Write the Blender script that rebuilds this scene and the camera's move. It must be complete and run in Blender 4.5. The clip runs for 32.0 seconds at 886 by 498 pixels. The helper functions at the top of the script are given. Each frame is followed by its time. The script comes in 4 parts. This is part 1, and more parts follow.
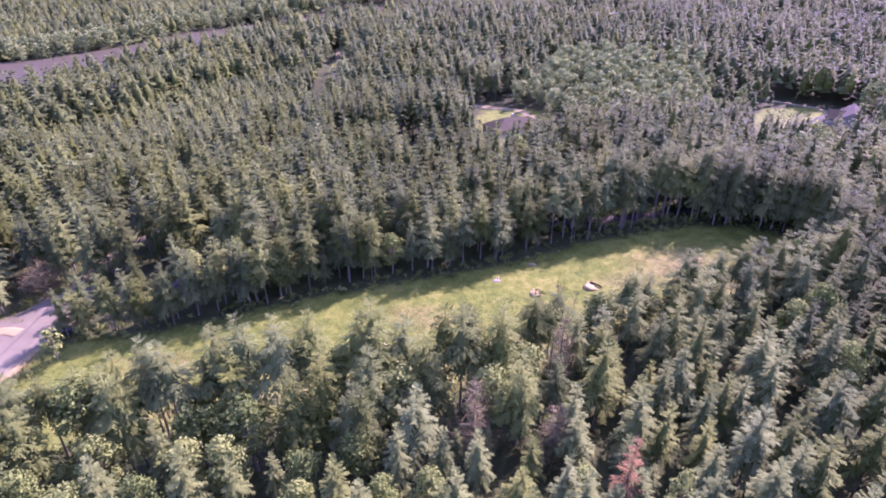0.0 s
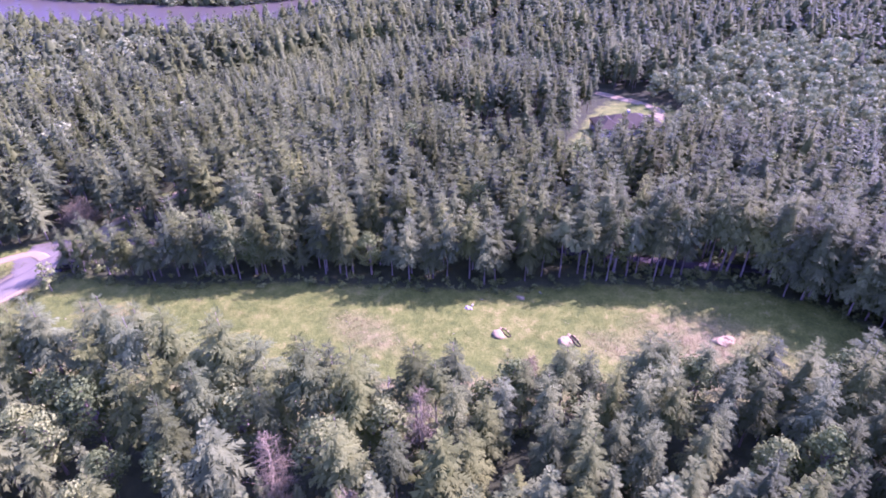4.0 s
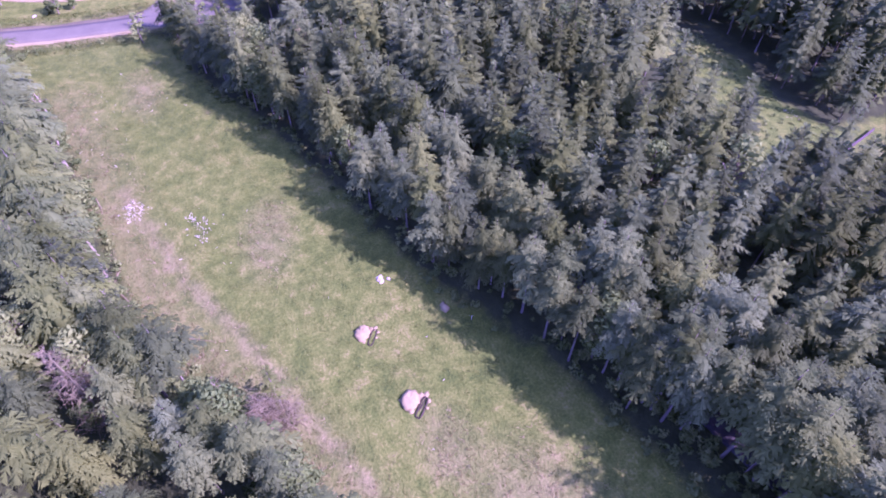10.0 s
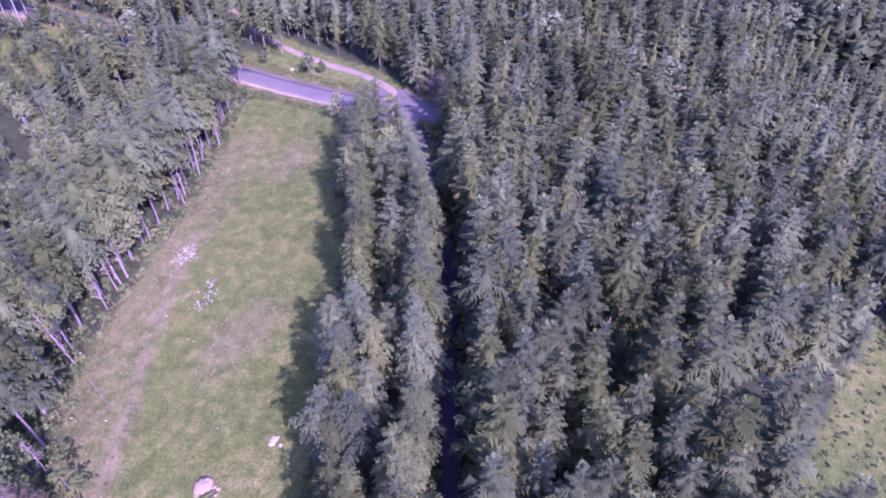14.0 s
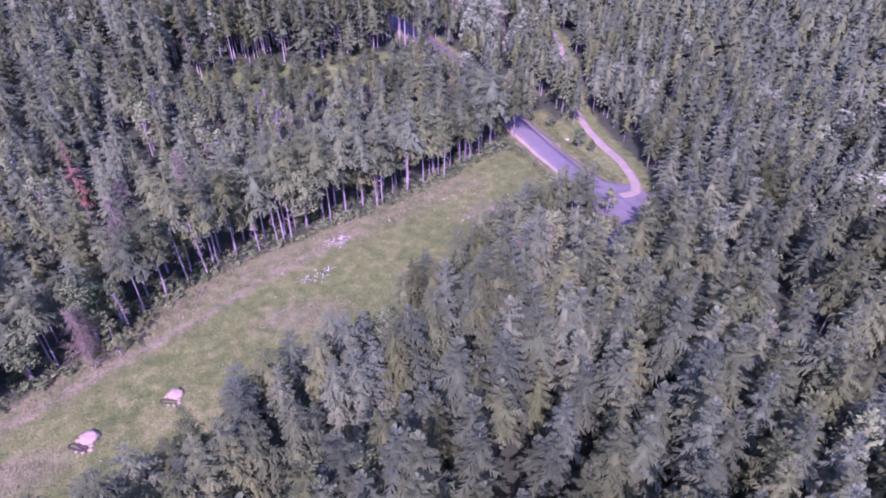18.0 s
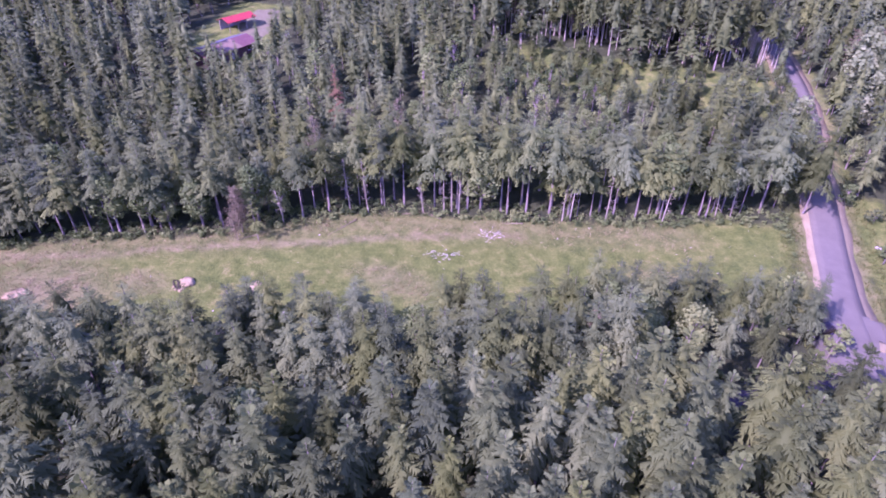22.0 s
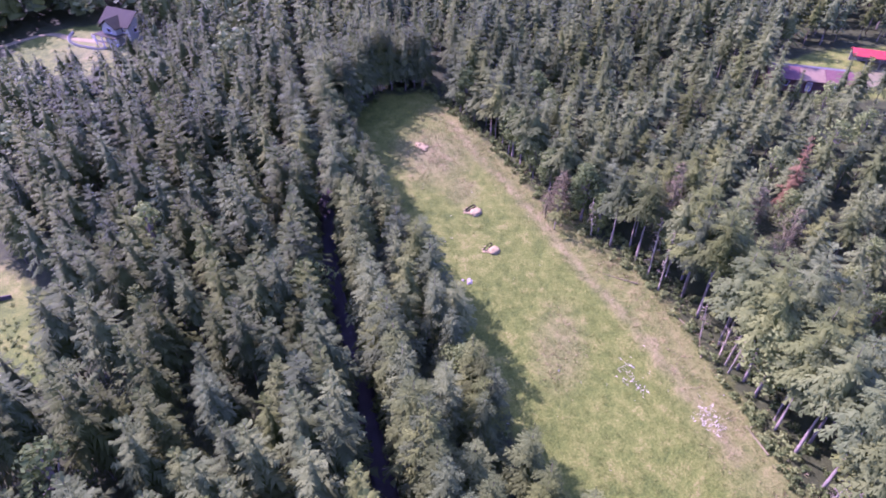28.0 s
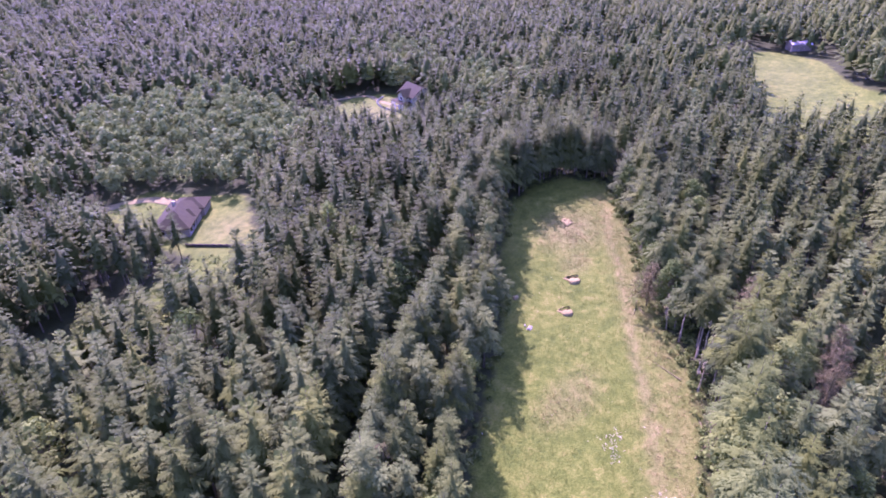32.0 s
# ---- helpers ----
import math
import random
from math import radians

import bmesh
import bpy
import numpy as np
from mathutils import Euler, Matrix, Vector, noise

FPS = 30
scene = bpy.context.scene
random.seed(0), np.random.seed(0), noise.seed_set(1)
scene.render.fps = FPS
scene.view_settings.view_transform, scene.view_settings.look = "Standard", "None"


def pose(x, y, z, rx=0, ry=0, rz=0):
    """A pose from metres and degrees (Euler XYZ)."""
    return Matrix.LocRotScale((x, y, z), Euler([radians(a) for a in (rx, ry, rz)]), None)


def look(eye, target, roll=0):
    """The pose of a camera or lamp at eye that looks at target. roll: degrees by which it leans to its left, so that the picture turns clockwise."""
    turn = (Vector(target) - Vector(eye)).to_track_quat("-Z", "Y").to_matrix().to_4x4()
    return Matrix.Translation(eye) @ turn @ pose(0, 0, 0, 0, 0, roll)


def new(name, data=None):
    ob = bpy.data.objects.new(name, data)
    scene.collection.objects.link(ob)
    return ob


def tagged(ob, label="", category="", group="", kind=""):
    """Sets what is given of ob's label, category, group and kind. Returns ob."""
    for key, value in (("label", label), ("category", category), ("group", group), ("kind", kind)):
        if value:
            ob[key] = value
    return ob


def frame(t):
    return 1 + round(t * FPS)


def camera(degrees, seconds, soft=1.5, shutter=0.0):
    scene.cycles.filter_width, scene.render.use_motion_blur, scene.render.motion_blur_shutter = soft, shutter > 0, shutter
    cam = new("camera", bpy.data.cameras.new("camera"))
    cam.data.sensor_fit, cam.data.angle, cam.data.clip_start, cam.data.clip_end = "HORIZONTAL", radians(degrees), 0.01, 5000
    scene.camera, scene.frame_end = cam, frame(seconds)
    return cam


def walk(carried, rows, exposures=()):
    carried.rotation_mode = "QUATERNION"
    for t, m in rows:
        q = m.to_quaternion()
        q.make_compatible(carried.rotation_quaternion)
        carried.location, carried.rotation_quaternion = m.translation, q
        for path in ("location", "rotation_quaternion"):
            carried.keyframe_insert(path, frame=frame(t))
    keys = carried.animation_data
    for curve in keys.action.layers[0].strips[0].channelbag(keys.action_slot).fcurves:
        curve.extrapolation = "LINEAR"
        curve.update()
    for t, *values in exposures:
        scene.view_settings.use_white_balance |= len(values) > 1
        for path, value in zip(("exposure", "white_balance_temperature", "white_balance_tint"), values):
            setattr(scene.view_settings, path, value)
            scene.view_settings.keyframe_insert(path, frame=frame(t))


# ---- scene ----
cam = camera(72.69, 32.0, soft=1.9)
# seconds, place in metres, heading, tilt and lean in degrees
PATH = [
    (0.0, -5.37, -24.24, 70.69, 0.76, -30.80, 0.60),
    (0.5, -0.19, -22.45, 70.94, 3.29, -31.01, 0.43),
    (1.0, 5.07, -20.81, 71.22, 5.72, -31.35, 0.41),
    (1.5, 10.41, -19.67, 71.42, 8.66, -31.41, 0.35),
    (2.0, 15.61, -17.40, 71.68, 10.97, -31.66, 0.24),
    (2.5, 20.06, -13.54, 71.78, 13.26, -32.16, 0.17),
    (3.0, 25.08, -9.23, 71.81, 15.66, -32.85, -0.04),
    (3.5, 29.84, -4.97, 71.72, 19.23, -33.25, -0.19),
    (5.5, 44.41, 17.73, 69.46, 34.11, -37.06, -1.15),
    (6.0, 48.76, 20.53, 68.61, 37.99, -36.69, -1.19),
    (6.5, 52.41, 23.63, 67.83, 41.17, -35.97, -0.98),
    (7.0, 54.95, 28.52, 67.33, 43.62, -40.15, -1.22),
    (7.5, 56.22, 35.11, 67.29, 47.03, -42.18, -1.10),
    (8.0, 56.64, 42.37, 67.29, 50.27, -42.61, -1.00),
    (8.5, 56.69, 49.21, 67.11, 53.96, -47.59, -1.12),
    (9.0, 56.45, 55.80, 67.07, 58.03, -49.56, -0.96),
    (9.5, 55.24, 62.53, 67.36, 62.14, -49.95, -0.91),
    (10.0, 53.29, 68.79, 67.85, 65.66, -50.92, -0.06),
    (10.5, 50.83, 75.08, 67.86, 70.05, -52.41, 0.33),
    (11.0, 48.91, 80.62, 67.96, 74.39, -50.22, 0.73),
    (11.5, 48.68, 85.42, 68.13, 78.81, -40.76, 0.86),
    (12.0, 48.31, 90.02, 67.74, 83.56, -38.93, 1.08),
    (12.5, 46.61, 94.68, 67.50, 87.75, -38.62, 1.09),
    (13.0, 43.98, 99.64, 67.65, 92.02, -39.41, 1.17),
    (13.5, 40.93, 104.92, 67.82, 97.38, -40.46, 1.05),
    (15.5, 31.24, 127.16, 68.32, 119.61, -41.95, -0.49),
    (16.0, 28.62, 133.59, 68.11, 125.59, -36.86, -0.76),
    (16.5, 24.69, 138.00, 67.85, 131.16, -35.67, -0.58),
    (17.0, 20.19, 140.78, 67.66, 136.61, -35.54, -0.44),
    (17.5, 15.41, 142.70, 67.77, 141.71, -35.72, -0.16),
    (18.0, 10.97, 145.15, 67.82, 147.33, -35.83, 0.01),
    (18.5, 5.97, 147.16, 67.76, 152.83, -35.97, 0.21),
    (19.0, 0.30, 148.20, 67.72, 158.14, -36.27, 0.30),
    (19.5, -5.18, 149.20, 67.52, 163.52, -36.34, 0.24),
    (20.0, -11.33, 150.05, 67.05, 169.05, -36.30, -0.29),
    (20.5, -17.43, 150.43, 66.71, 174.48, -36.20, -0.38),
    (21.0, -23.01, 149.83, 66.01, 179.99, -36.13, -0.36),
    (21.5, -28.26, 148.57, 65.38, 185.61, -36.08, -0.25),
    (22.0, -33.60, 145.79, 65.62, 191.19, -36.55, 0.07),
    (22.5, -38.42, 140.99, 66.28, 197.54, -37.85, 0.18),
    (23.0, -42.79, 135.39, 66.81, 204.03, -39.78, 0.36),
    (23.5, -46.38, 130.61, 67.59, 210.83, -41.56, 0.47),
    (24.0, -50.34, 126.42, 68.57, 218.15, -42.26, -0.11),
    (24.5, -53.12, 122.47, 69.31, 224.21, -42.90, 0.04),
    (25.0, -55.34, 118.89, 69.91, 229.95, -42.96, 0.31),
    (25.5, -57.06, 114.98, 70.09, 235.58, -43.14, 0.39),
    (27.5, -66.36, 96.77, 68.33, 259.35, -40.73, 0.58),
    (28.0, -70.69, 91.16, 68.50, 265.86, -38.90, -0.03),
    (28.5, -75.87, 86.10, 68.44, 271.17, -36.64, -0.22),
    (29.0, -80.73, 81.09, 68.52, 275.49, -34.54, -0.13),
    (29.5, -84.11, 74.89, 68.41, 279.13, -32.61, -0.37),
    (30.0, -85.45, 69.18, 68.64, 282.77, -31.24, -0.51),
    (30.5, -84.67, 64.08, 69.11, 287.29, -30.49, -0.55),
    (31.0, -82.96, 59.63, 69.71, 290.60, -30.53, -0.60),
    (31.5, -83.52, 55.75, 70.43, 294.52, -30.24, -0.89),
    (32.0, -86.12, 52.01, 71.05, 297.79, -29.37, -1.19),
]
walk(cam, [(t, pose(x, y, z, 90 + tilt, 0, heading) @ pose(0, 0, 0, 0, 0, lean)) for t, x, y, z, heading, tilt, lean in PATH],
     exposures=[(0.0, 2.42, 5425, 146), (3.5, 2.49, 5185, 157), (6.0, 2.18, 5110, 157), (9.0, 2.02, 5030, 155), (11.0, 1.93, 4980, 155), (13.0, 1.81, 4960, 159), (17.0, 1.65, 5010, 163), (19.0, 1.64, 5010, 162), (21.0, 1.76, 5050, 157), (23.0, 1.90, 5030, 153),
                (25.0, 1.96, 5020, 150), (28.0, 2.07, 5135, 146), (32.0, 2.22, 5290, 145)])

# ---- light ----
SUN_AZ, SUN_EL = radians(47), radians(42)
world = bpy.data.worlds.new("world")
scene.world = world
world.use_nodes = True
wn = world.node_tree.nodes
sky = wn.new("ShaderNodeTexSky")
sky.sky_type = "NISHITA"
sky.sun_disc = False
sky.sun_elevation = SUN_EL
sky.sun_rotation = math.pi / 2 - SUN_AZ
sky.ozone_density = 5.5
wn["Background"].inputs["Strength"].default_value = 0.195
world.node_tree.links.new(sky.outputs[0], wn["Background"].inputs["Color"])
sun = new("sun", bpy.data.lights.new("sun", "SUN"))
sun.data.energy, sun.data.angle, sun.data.color = 4.0, radians(0.5), (1.0, 0.93, 0.74)
sun.matrix_world = look((200 * math.cos(SUN_AZ), 200 * math.sin(SUN_AZ), 300), (200 * math.cos(SUN_AZ) - math.cos(SUN_AZ) * math.cos(SUN_EL), 200 * math.sin(SUN_AZ) - math.sin(SUN_AZ) * math.cos(SUN_EL), 300 - math.sin(SUN_EL)))

rng = np.random.default_rng(7)


# ---- materials ----
def material(name, rough=0.8):
    m = bpy.data.materials.new(name)
    m.use_nodes = True
    b = m.node_tree.nodes["Principled BSDF"]
    b.inputs["Roughness"].default_value = rough
    b.inputs["Specular IOR Level"].default_value = 0.06
    return m, m.node_tree.nodes, m.node_tree.links, b


def noise_tex(nodes, links, scale, detail=4.0, vector=None, rough=0.6):
    n = nodes.new("ShaderNodeTexNoise")
    n.inputs["Scale"].default_value, n.inputs["Detail"].default_value, n.inputs["Roughness"].default_value = scale, detail, rough
    if vector is not None:
        links.new(vector, n.inputs["Vector"])
    return n.outputs["Fac"]


def ramp(nodes, links, fac, stops):
    r = nodes.new("ShaderNodeValToRGB")
    e = r.color_ramp.elements
    while len(e) < len(stops):
        e.new(0.5)
    for k, (p, c) in enumerate(stops):
        e[k].position, e[k].color = p, (*c, 1)
    links.new(fac, r.inputs["Fac"])
    return r.outputs["Color"]


def mix(nodes, links, fac, a, b, blend="MIX"):
    n = nodes.new("ShaderNodeMix")
    n.data_type, n.blend_type = "RGBA", blend
    for sock, v in ((n.inputs[0], fac), (n.inputs[6], a), (n.inputs[7], b)):
        if isinstance(v, (int, float)):
            sock.default_value = v
        elif isinstance(v, tuple):
            sock.default_value = (*v, 1)
        else:
            links.new(v, sock)
    return n.outputs[2]


def maths(nodes, links, op, a, b=0.0, c=0.0, clamp=False):
    n = nodes.new("ShaderNodeMath")
    n.operation, n.use_clamp = op, clamp
    for k, v in enumerate((a, b, c)):
        if isinstance(v, (int, float)):
            n.inputs[k].default_value = v
        else:
            links.new(v, n.inputs[k])
    return n.outputs[0]


def add_bump(nodes, links, bsdf, height, strength=0.5, distance=0.1):
    b = nodes.new("ShaderNodeBump")
    b.inputs["Strength"].default_value, b.inputs["Distance"].default_value = strength, distance
    links.new(height, b.inputs["Height"])
    links.new(b.outputs[0], bsdf.inputs["Normal"])


def speckled(name, stops, scale=2.0, rough=0.85, fine=18.0, bump=0.4, distance=0.03):
    """A rough natural surface: broad stains and a fine grain."""
    m, n, l, b = material(name, rough)
    pos = n.new("ShaderNodeNewGeometry").outputs["Position"]
    big = noise_tex(n, l, scale * 0.25, 5, pos)
    small = noise_tex(n, l, fine, 3, pos)
    f = maths(n, l, "MULTIPLY_ADD", small, 0.45, maths(n, l, "MULTIPLY", big, 0.6))
    l.new(ramp(n, l, f, stops), b.inputs["Base Color"])
    add_bump(n, l, b, small, bump, distance)
    return m


def foliage(name, dark, mid, light, single=False, glow=0.27, cool=0.0):
    """Leaves or needles. The tone varies tree by tree and spray by spray."""
    m, n, l, b = material(name, 0.72)
    b.inputs["Specular IOR Level"].default_value = 0.03
    if single:
        per_tree = n.new("ShaderNodeObjectInfo").outputs["Random"]
    else:
        at = n.new("ShaderNodeAttribute")
        at.attribute_name = "tint"
        per_tree = at.outputs["Fac"]
    geo = n.new("ShaderNodeNewGeometry")
    f = maths(n, l, "MULTIPLY_ADD", geo.outputs["Random Per Island"], 0.2, maths(n, l, "MULTIPLY", per_tree, 0.60))
    f = maths(n, l, "MULTIPLY_ADD", noise_tex(n, l, 0.05, 2, geo.outputs["Position"]), 0.25, f)
    col = ramp(n, l, f, [(0.1, dark), (0.5, mid), (0.95, light)])
    if cool:
        # some trees are bluer, others more olive
        hue = maths(n, l, "FRACT", maths(n, l, "MULTIPLY", per_tree, 37.7))
        col = mix(n, l, maths(n, l, "MULTIPLY", hue, cool), col, mix(n, l, 1.0, col, (0.92, 1.0, 1.9), "MULTIPLY"))
    l.new(col, b.inputs["Base Color"])
    tr = n.new("ShaderNodeBsdfTranslucent")
    l.new(col, tr.inputs["Color"])
    ms = n.new("ShaderNodeMixShader")
    ms.inputs[0].default_value = glow
    l.new(b.outputs[0], ms.inputs[1])
    l.new(tr.outputs[0], ms.inputs[2])
    l.new(ms.outputs[0], n["Material Output"].inputs["Surface"])
    return m


def plain(name, color, rough=0.6, metal=0.0, grain=6.0, spread=0.25):
    m, n, l, b = material(name, rough)
    b.inputs["Metallic"].default_value = metal
    co = n.new("ShaderNodeTexCoord").outputs["Object"]
    f = maths(n, l, "MULTIPLY_ADD", noise_tex(n, l, grain * 6, 3, co), 0.4, maths(n, l, "MULTIPLY", noise_tex(n, l, grain * 0.2, 4, co), 0.6))
    l.new(ramp(n, l, f, [(0.25, tuple(c * (1 - spread) for c in color)), (0.75, tuple(min(1, c * (1 + spread)) for c in color))]), b.inputs["Base Color"])
    return m


FIR = ((0.030, 0.049, 0.005), (0.058, 0.093, 0.008), (0.100, 0.148, 0.014))
BROAD = ((0.044, 0.088, 0.011), (0.092, 0.158, 0.018), (0.155, 0.230, 0.030))
GREY_BROAD = ((0.085, 0.140, 0.024), (0.130, 0.200, 0.035), (0.180, 0.255, 0.050))
M_NEEDLE = foliage("fir_needles", *FIR, single=True, glow=0.2, cool=1.0)
# needles lightened by 1.3: light on the south-west firs put into their colour
M_NEEDLE_BRIGHT = foliage("brightened_fir_needles", *(tuple(c * 1.3 for c in k) for k in FIR), single=True, glow=0.36, cool=1.0)
M_NEEDLE_MANY = foliage("fir_needles_forest", *FIR, glow=0.2, cool=1.0)
M_LEAF = foliage("broad_leaves", *BROAD, single=True, glow=0.3)
M_LEAF_MANY = foliage("broad_leaves_wood", *BROAD, glow=0.3)
M_GREYLEAF_MANY = foliage("pale_leaves_wood", *GREY_BROAD, glow=0.3)
M_RUST = foliage("rusty_needles", (0.085, 0.062, 0.011), (0.125, 0.090, 0.017), (0.170, 0.125, 0.028), single=True)
M_DEAD = plain("dead_wood", (0.128, 0.133, 0.031), 0.9)
M_BARK = plain("bark", (0.145, 0.148, 0.058), 0.95, grain=3)
M_GRASSBLADE = foliage("grass_blades", (0.058, 0.102, 0.008), (0.084, 0.132, 0.011), (0.132, 0.168, 0.020), glow=0.5)
M_WEED = foliage("dry_weeds", (0.128, 0.146, 0.020), (0.182, 0.194, 0.036), (0.255, 0.256, 0.064), glow=0.5)
M_PALEBARK = plain("pale_bark", (0.205, 0.215, 0.072), 0.95, grain=3)
M_ASPHALT = speckled("asphalt", [(0.25, (0.070, 0.078, 0.026)), (0.55, (0.092, 0.103, 0.034)), (0.85, (0.122, 0.135, 0.046))], 1.2, 0.85, 25, 0.2)
M_GRAVEL = speckled("gravel", [(0.25, (0.112, 0.116, 0.027)), (0.55, (0.160, 0.164, 0.038)), (0.85, (0.218, 0.223, 0.056))], 1.5, 0.95, 12, 0.6)
M_YARD = speckled("trodden_yard", [(0.3, (0.082, 0.094, 0.021)), (0.6, (0.112, 0.126, 0.029)), (0.85, (0.150, 0.166, 0.041))], 1.5, 0.95, 12, 0.6)
# lane gravel darkened in colour for the firs' shade over it
M_SHADED_LANE = speckled("shaded_lane_gravel", [(0.3, (0.026, 0.030, 0.013)), (0.6, (0.042, 0.046, 0.021)), (0.85, (0.095, 0.098, 0.048))], 1.5, 0.95, 12, 0.6)
M_SOIL = speckled("subsoil", [(0.25, (0.140, 0.132, 0.028)), (0.55, (0.205, 0.198, 0.043)), (0.85, (0.280, 0.275, 0.066))], 3, 0.95, 8, 0.8, 0.06)
# trench soil darkened in colour to stand in for shade at depth
M_TRENCH_SHADE = speckled("shaded_trench_soil", [(0.3, (0.022, 0.021, 0.007)), (0.8, (0.055, 0.050, 0.016))], 3, 0.95, 8, 0.8, 0.06)
M_STONE = speckled("pale_stone", [(0.25, (0.20, 0.21, 0.085)), (0.8, (0.36, 0.375, 0.16))], 3, 0.9, 9, 0.7, 0.05)
M_STICK = plain("bleached_wood", (0.40, 0.43, 0.17), 0.85)


# ---- plan ----
def ground_z(x, y):
    """Height of the ground: a gentle rise to the east and south, a fall to the north."""
    z = 10.0 * math.tanh(0.0045 * x)
    if y > 95.0:
        z -= 9.0 * (1.0 - math.exp(-((y - 95.0) / 80.0) ** 2))
    elif y < 50.0:
        z += 13.0 * (1.0 - math.exp(-((50.0 - y) / 80.0) ** 2))
    return z + 3.0 * math.exp(-((x - 60.0) ** 2 + (y + 10.0) ** 2) / 900.0)


def ground_zs(x, y):
    z = 10.0 * np.tanh(0.0045 * x)
    z = z - np.where(y > 95, 9.0 * (1 - np.exp(-((y - 95) / 80) ** 2)), 0)
    z = z + np.where(y < 50, 13.0 * (1 - np.exp(-((50 - y) / 80) ** 2)), 0)
    return z + 3.0 * np.exp(-((x - 60.0) ** 2 + (y + 10.0) ** 2) / 900.0)


MEADOW = [(-83, 34), (-70, 34.5), (-57, 39), (-39, 43), (-17, 46), (3, 50), (12, 56), (25, 63), (47, 71), (66, 80), (75, 84), (73, 97), (64, 103),
          (51, 104), (24, 96), (7, 88), (-26, 79), (-35, 76), (-61, 66), (-74, 65), (-80, 62)]
HOUSE_YARD = [(31, 207), (38, 186), (24, 170), (9, 152), (-3, 157), (0, 165), (3, 176), (3, 200), (5, 222), (30, 222)]
GREEN = [(-46, 162), (-36, 172), (-18, 173), (-8, 169), (2, 172), (9, 160), (5, 147), (-5, 144), (-17, 150), (-30, 156)]
FAR_YARD = [(117, 216), (138, 214), (147, 202), (150, 189), (138, 174), (116, 171), (97, 173), (103, 186), (111, 205)]
FAR_MEADOW = [(219, 74), (260, 58), (244, 29), (211, 22), (184, 16), (176, -6), (140, -6), (128, 14), (126, 40), (150, 52), (198, 56)]
RED_YARD = [(49, 0), (60, 6), (68, 1), (72, -16), (71, -44), (50, -43), (46, -15)]
SCRUB = [(-98, -30), (-72, -32), (-52, -33), (-18, -36), (-10, -20), (-40, -9), (-80, -10), (-96, -2)]
ISLAND = [(-92, 60), (-101, 55), (-107, 38), (-104, 20), (-95, 20), (-94, 40)]
LAKE = [(-430, 205), (-290, 232), (-205, 240), (-182, 300), (-128, 378), (-50, 440), (60, 490), (60, 578), (-40, 530), (-87, 494), (-149, 423), (-186, 392), (-203, 354), (-238, 314), (-279, 300), (-430, 270)]
PLANTATION = [(-158, 165), (-139, 190), (-131, 230), (-89, 277), (-75, 262), (-74, 205), (-82, 160), (-110, 150)]
ROAD = [(-90, -130), (-95, -80), (-96.5, -38), (-96.5, -16), (-93.8, 5), (-91.2, 25), (-88.5, 42), (-86, 58), (-85.5, 70), (-86, 79)]
NORTH_LANE = [(-85.5, 74), (-86.5, 82), (-84, 96), (-78.5, 108), (-74, 135), (-70, 170), (-65, 205), (-63, 241), (-67, 297), (-75, 350)]
LOOP = [(-88.5, 66), (-93, 66.5), (-98, 61), (-102.5, 52), (-105.5, 42), (-110, 31), (-117, 18), (-127, 5), (-136, -7), (-144, -20), (-150, -34), (-160, -70)]
LANE = [(-85, 74), (-70, 80), (-50, 88), (-31, 95.5), (-14, 99), (8, 104.5), (36, 108), (60, 113), (86, 118), (140, 126), (200, 139), (280, 150)]
HOUSE_DRIVE = [(26, 205), (24, 216), (12, 224), (-20, 236), (-64, 238)]
FAR_DRIVE = [(128, 184), (134, 197), (140, 210), (125, 226)]


def inside(poly, x, y):
    x, y = np.asarray(x, float), np.asarray(y, float)
    r = np.zeros(x.shape, bool)
    for (x0, y0), (x1, y1) in zip(poly, poly[1:] + poly[:1]):
        c = (y0 > y) != (y1 > y)
        r ^= c & (x < (x1 - x0) * (y - y0) / ((y1 - y0) if y1 != y0 else 1e-9) + x0)
    return r


def line_distance(line, x, y, closed=False):
    best = np.full(np.shape(x), 1e9)
    for (x0, y0), (x1, y1) in zip(line, line[1:] + (line[:1] if closed else [])):
        dx, dy = x1 - x0, y1 - y0
        s = np.clip(((x - x0) * dx + (y - y0) * dy) / (dx * dx + dy * dy), 0, 1)
        best = np.minimum(best, np.hypot(x - x0 - s * dx, y - y0 - s * dy))
    return best


def depth_in(poly, x, y):
    """Metres inside the outline, negative outside."""
    d = line_distance(poly, x, y, True)
    return np.where(inside(poly, x, y), d, -d)


def lumps(x, y, size):
    """Smooth made-up unevenness between about -1 and 1."""
    a, b = x / size, y / size
    return (np.sin(a * 1.3 + b * 0.7 + 1.1) + np.sin(-a * 0.9 + b * 1.7 + 4.0) + np.sin(a * 2.3 + b * 1.1 + 2.2) * 0.6 + np.sin(a * 0.6 - b * 2.7) * 0.6) / 3.2


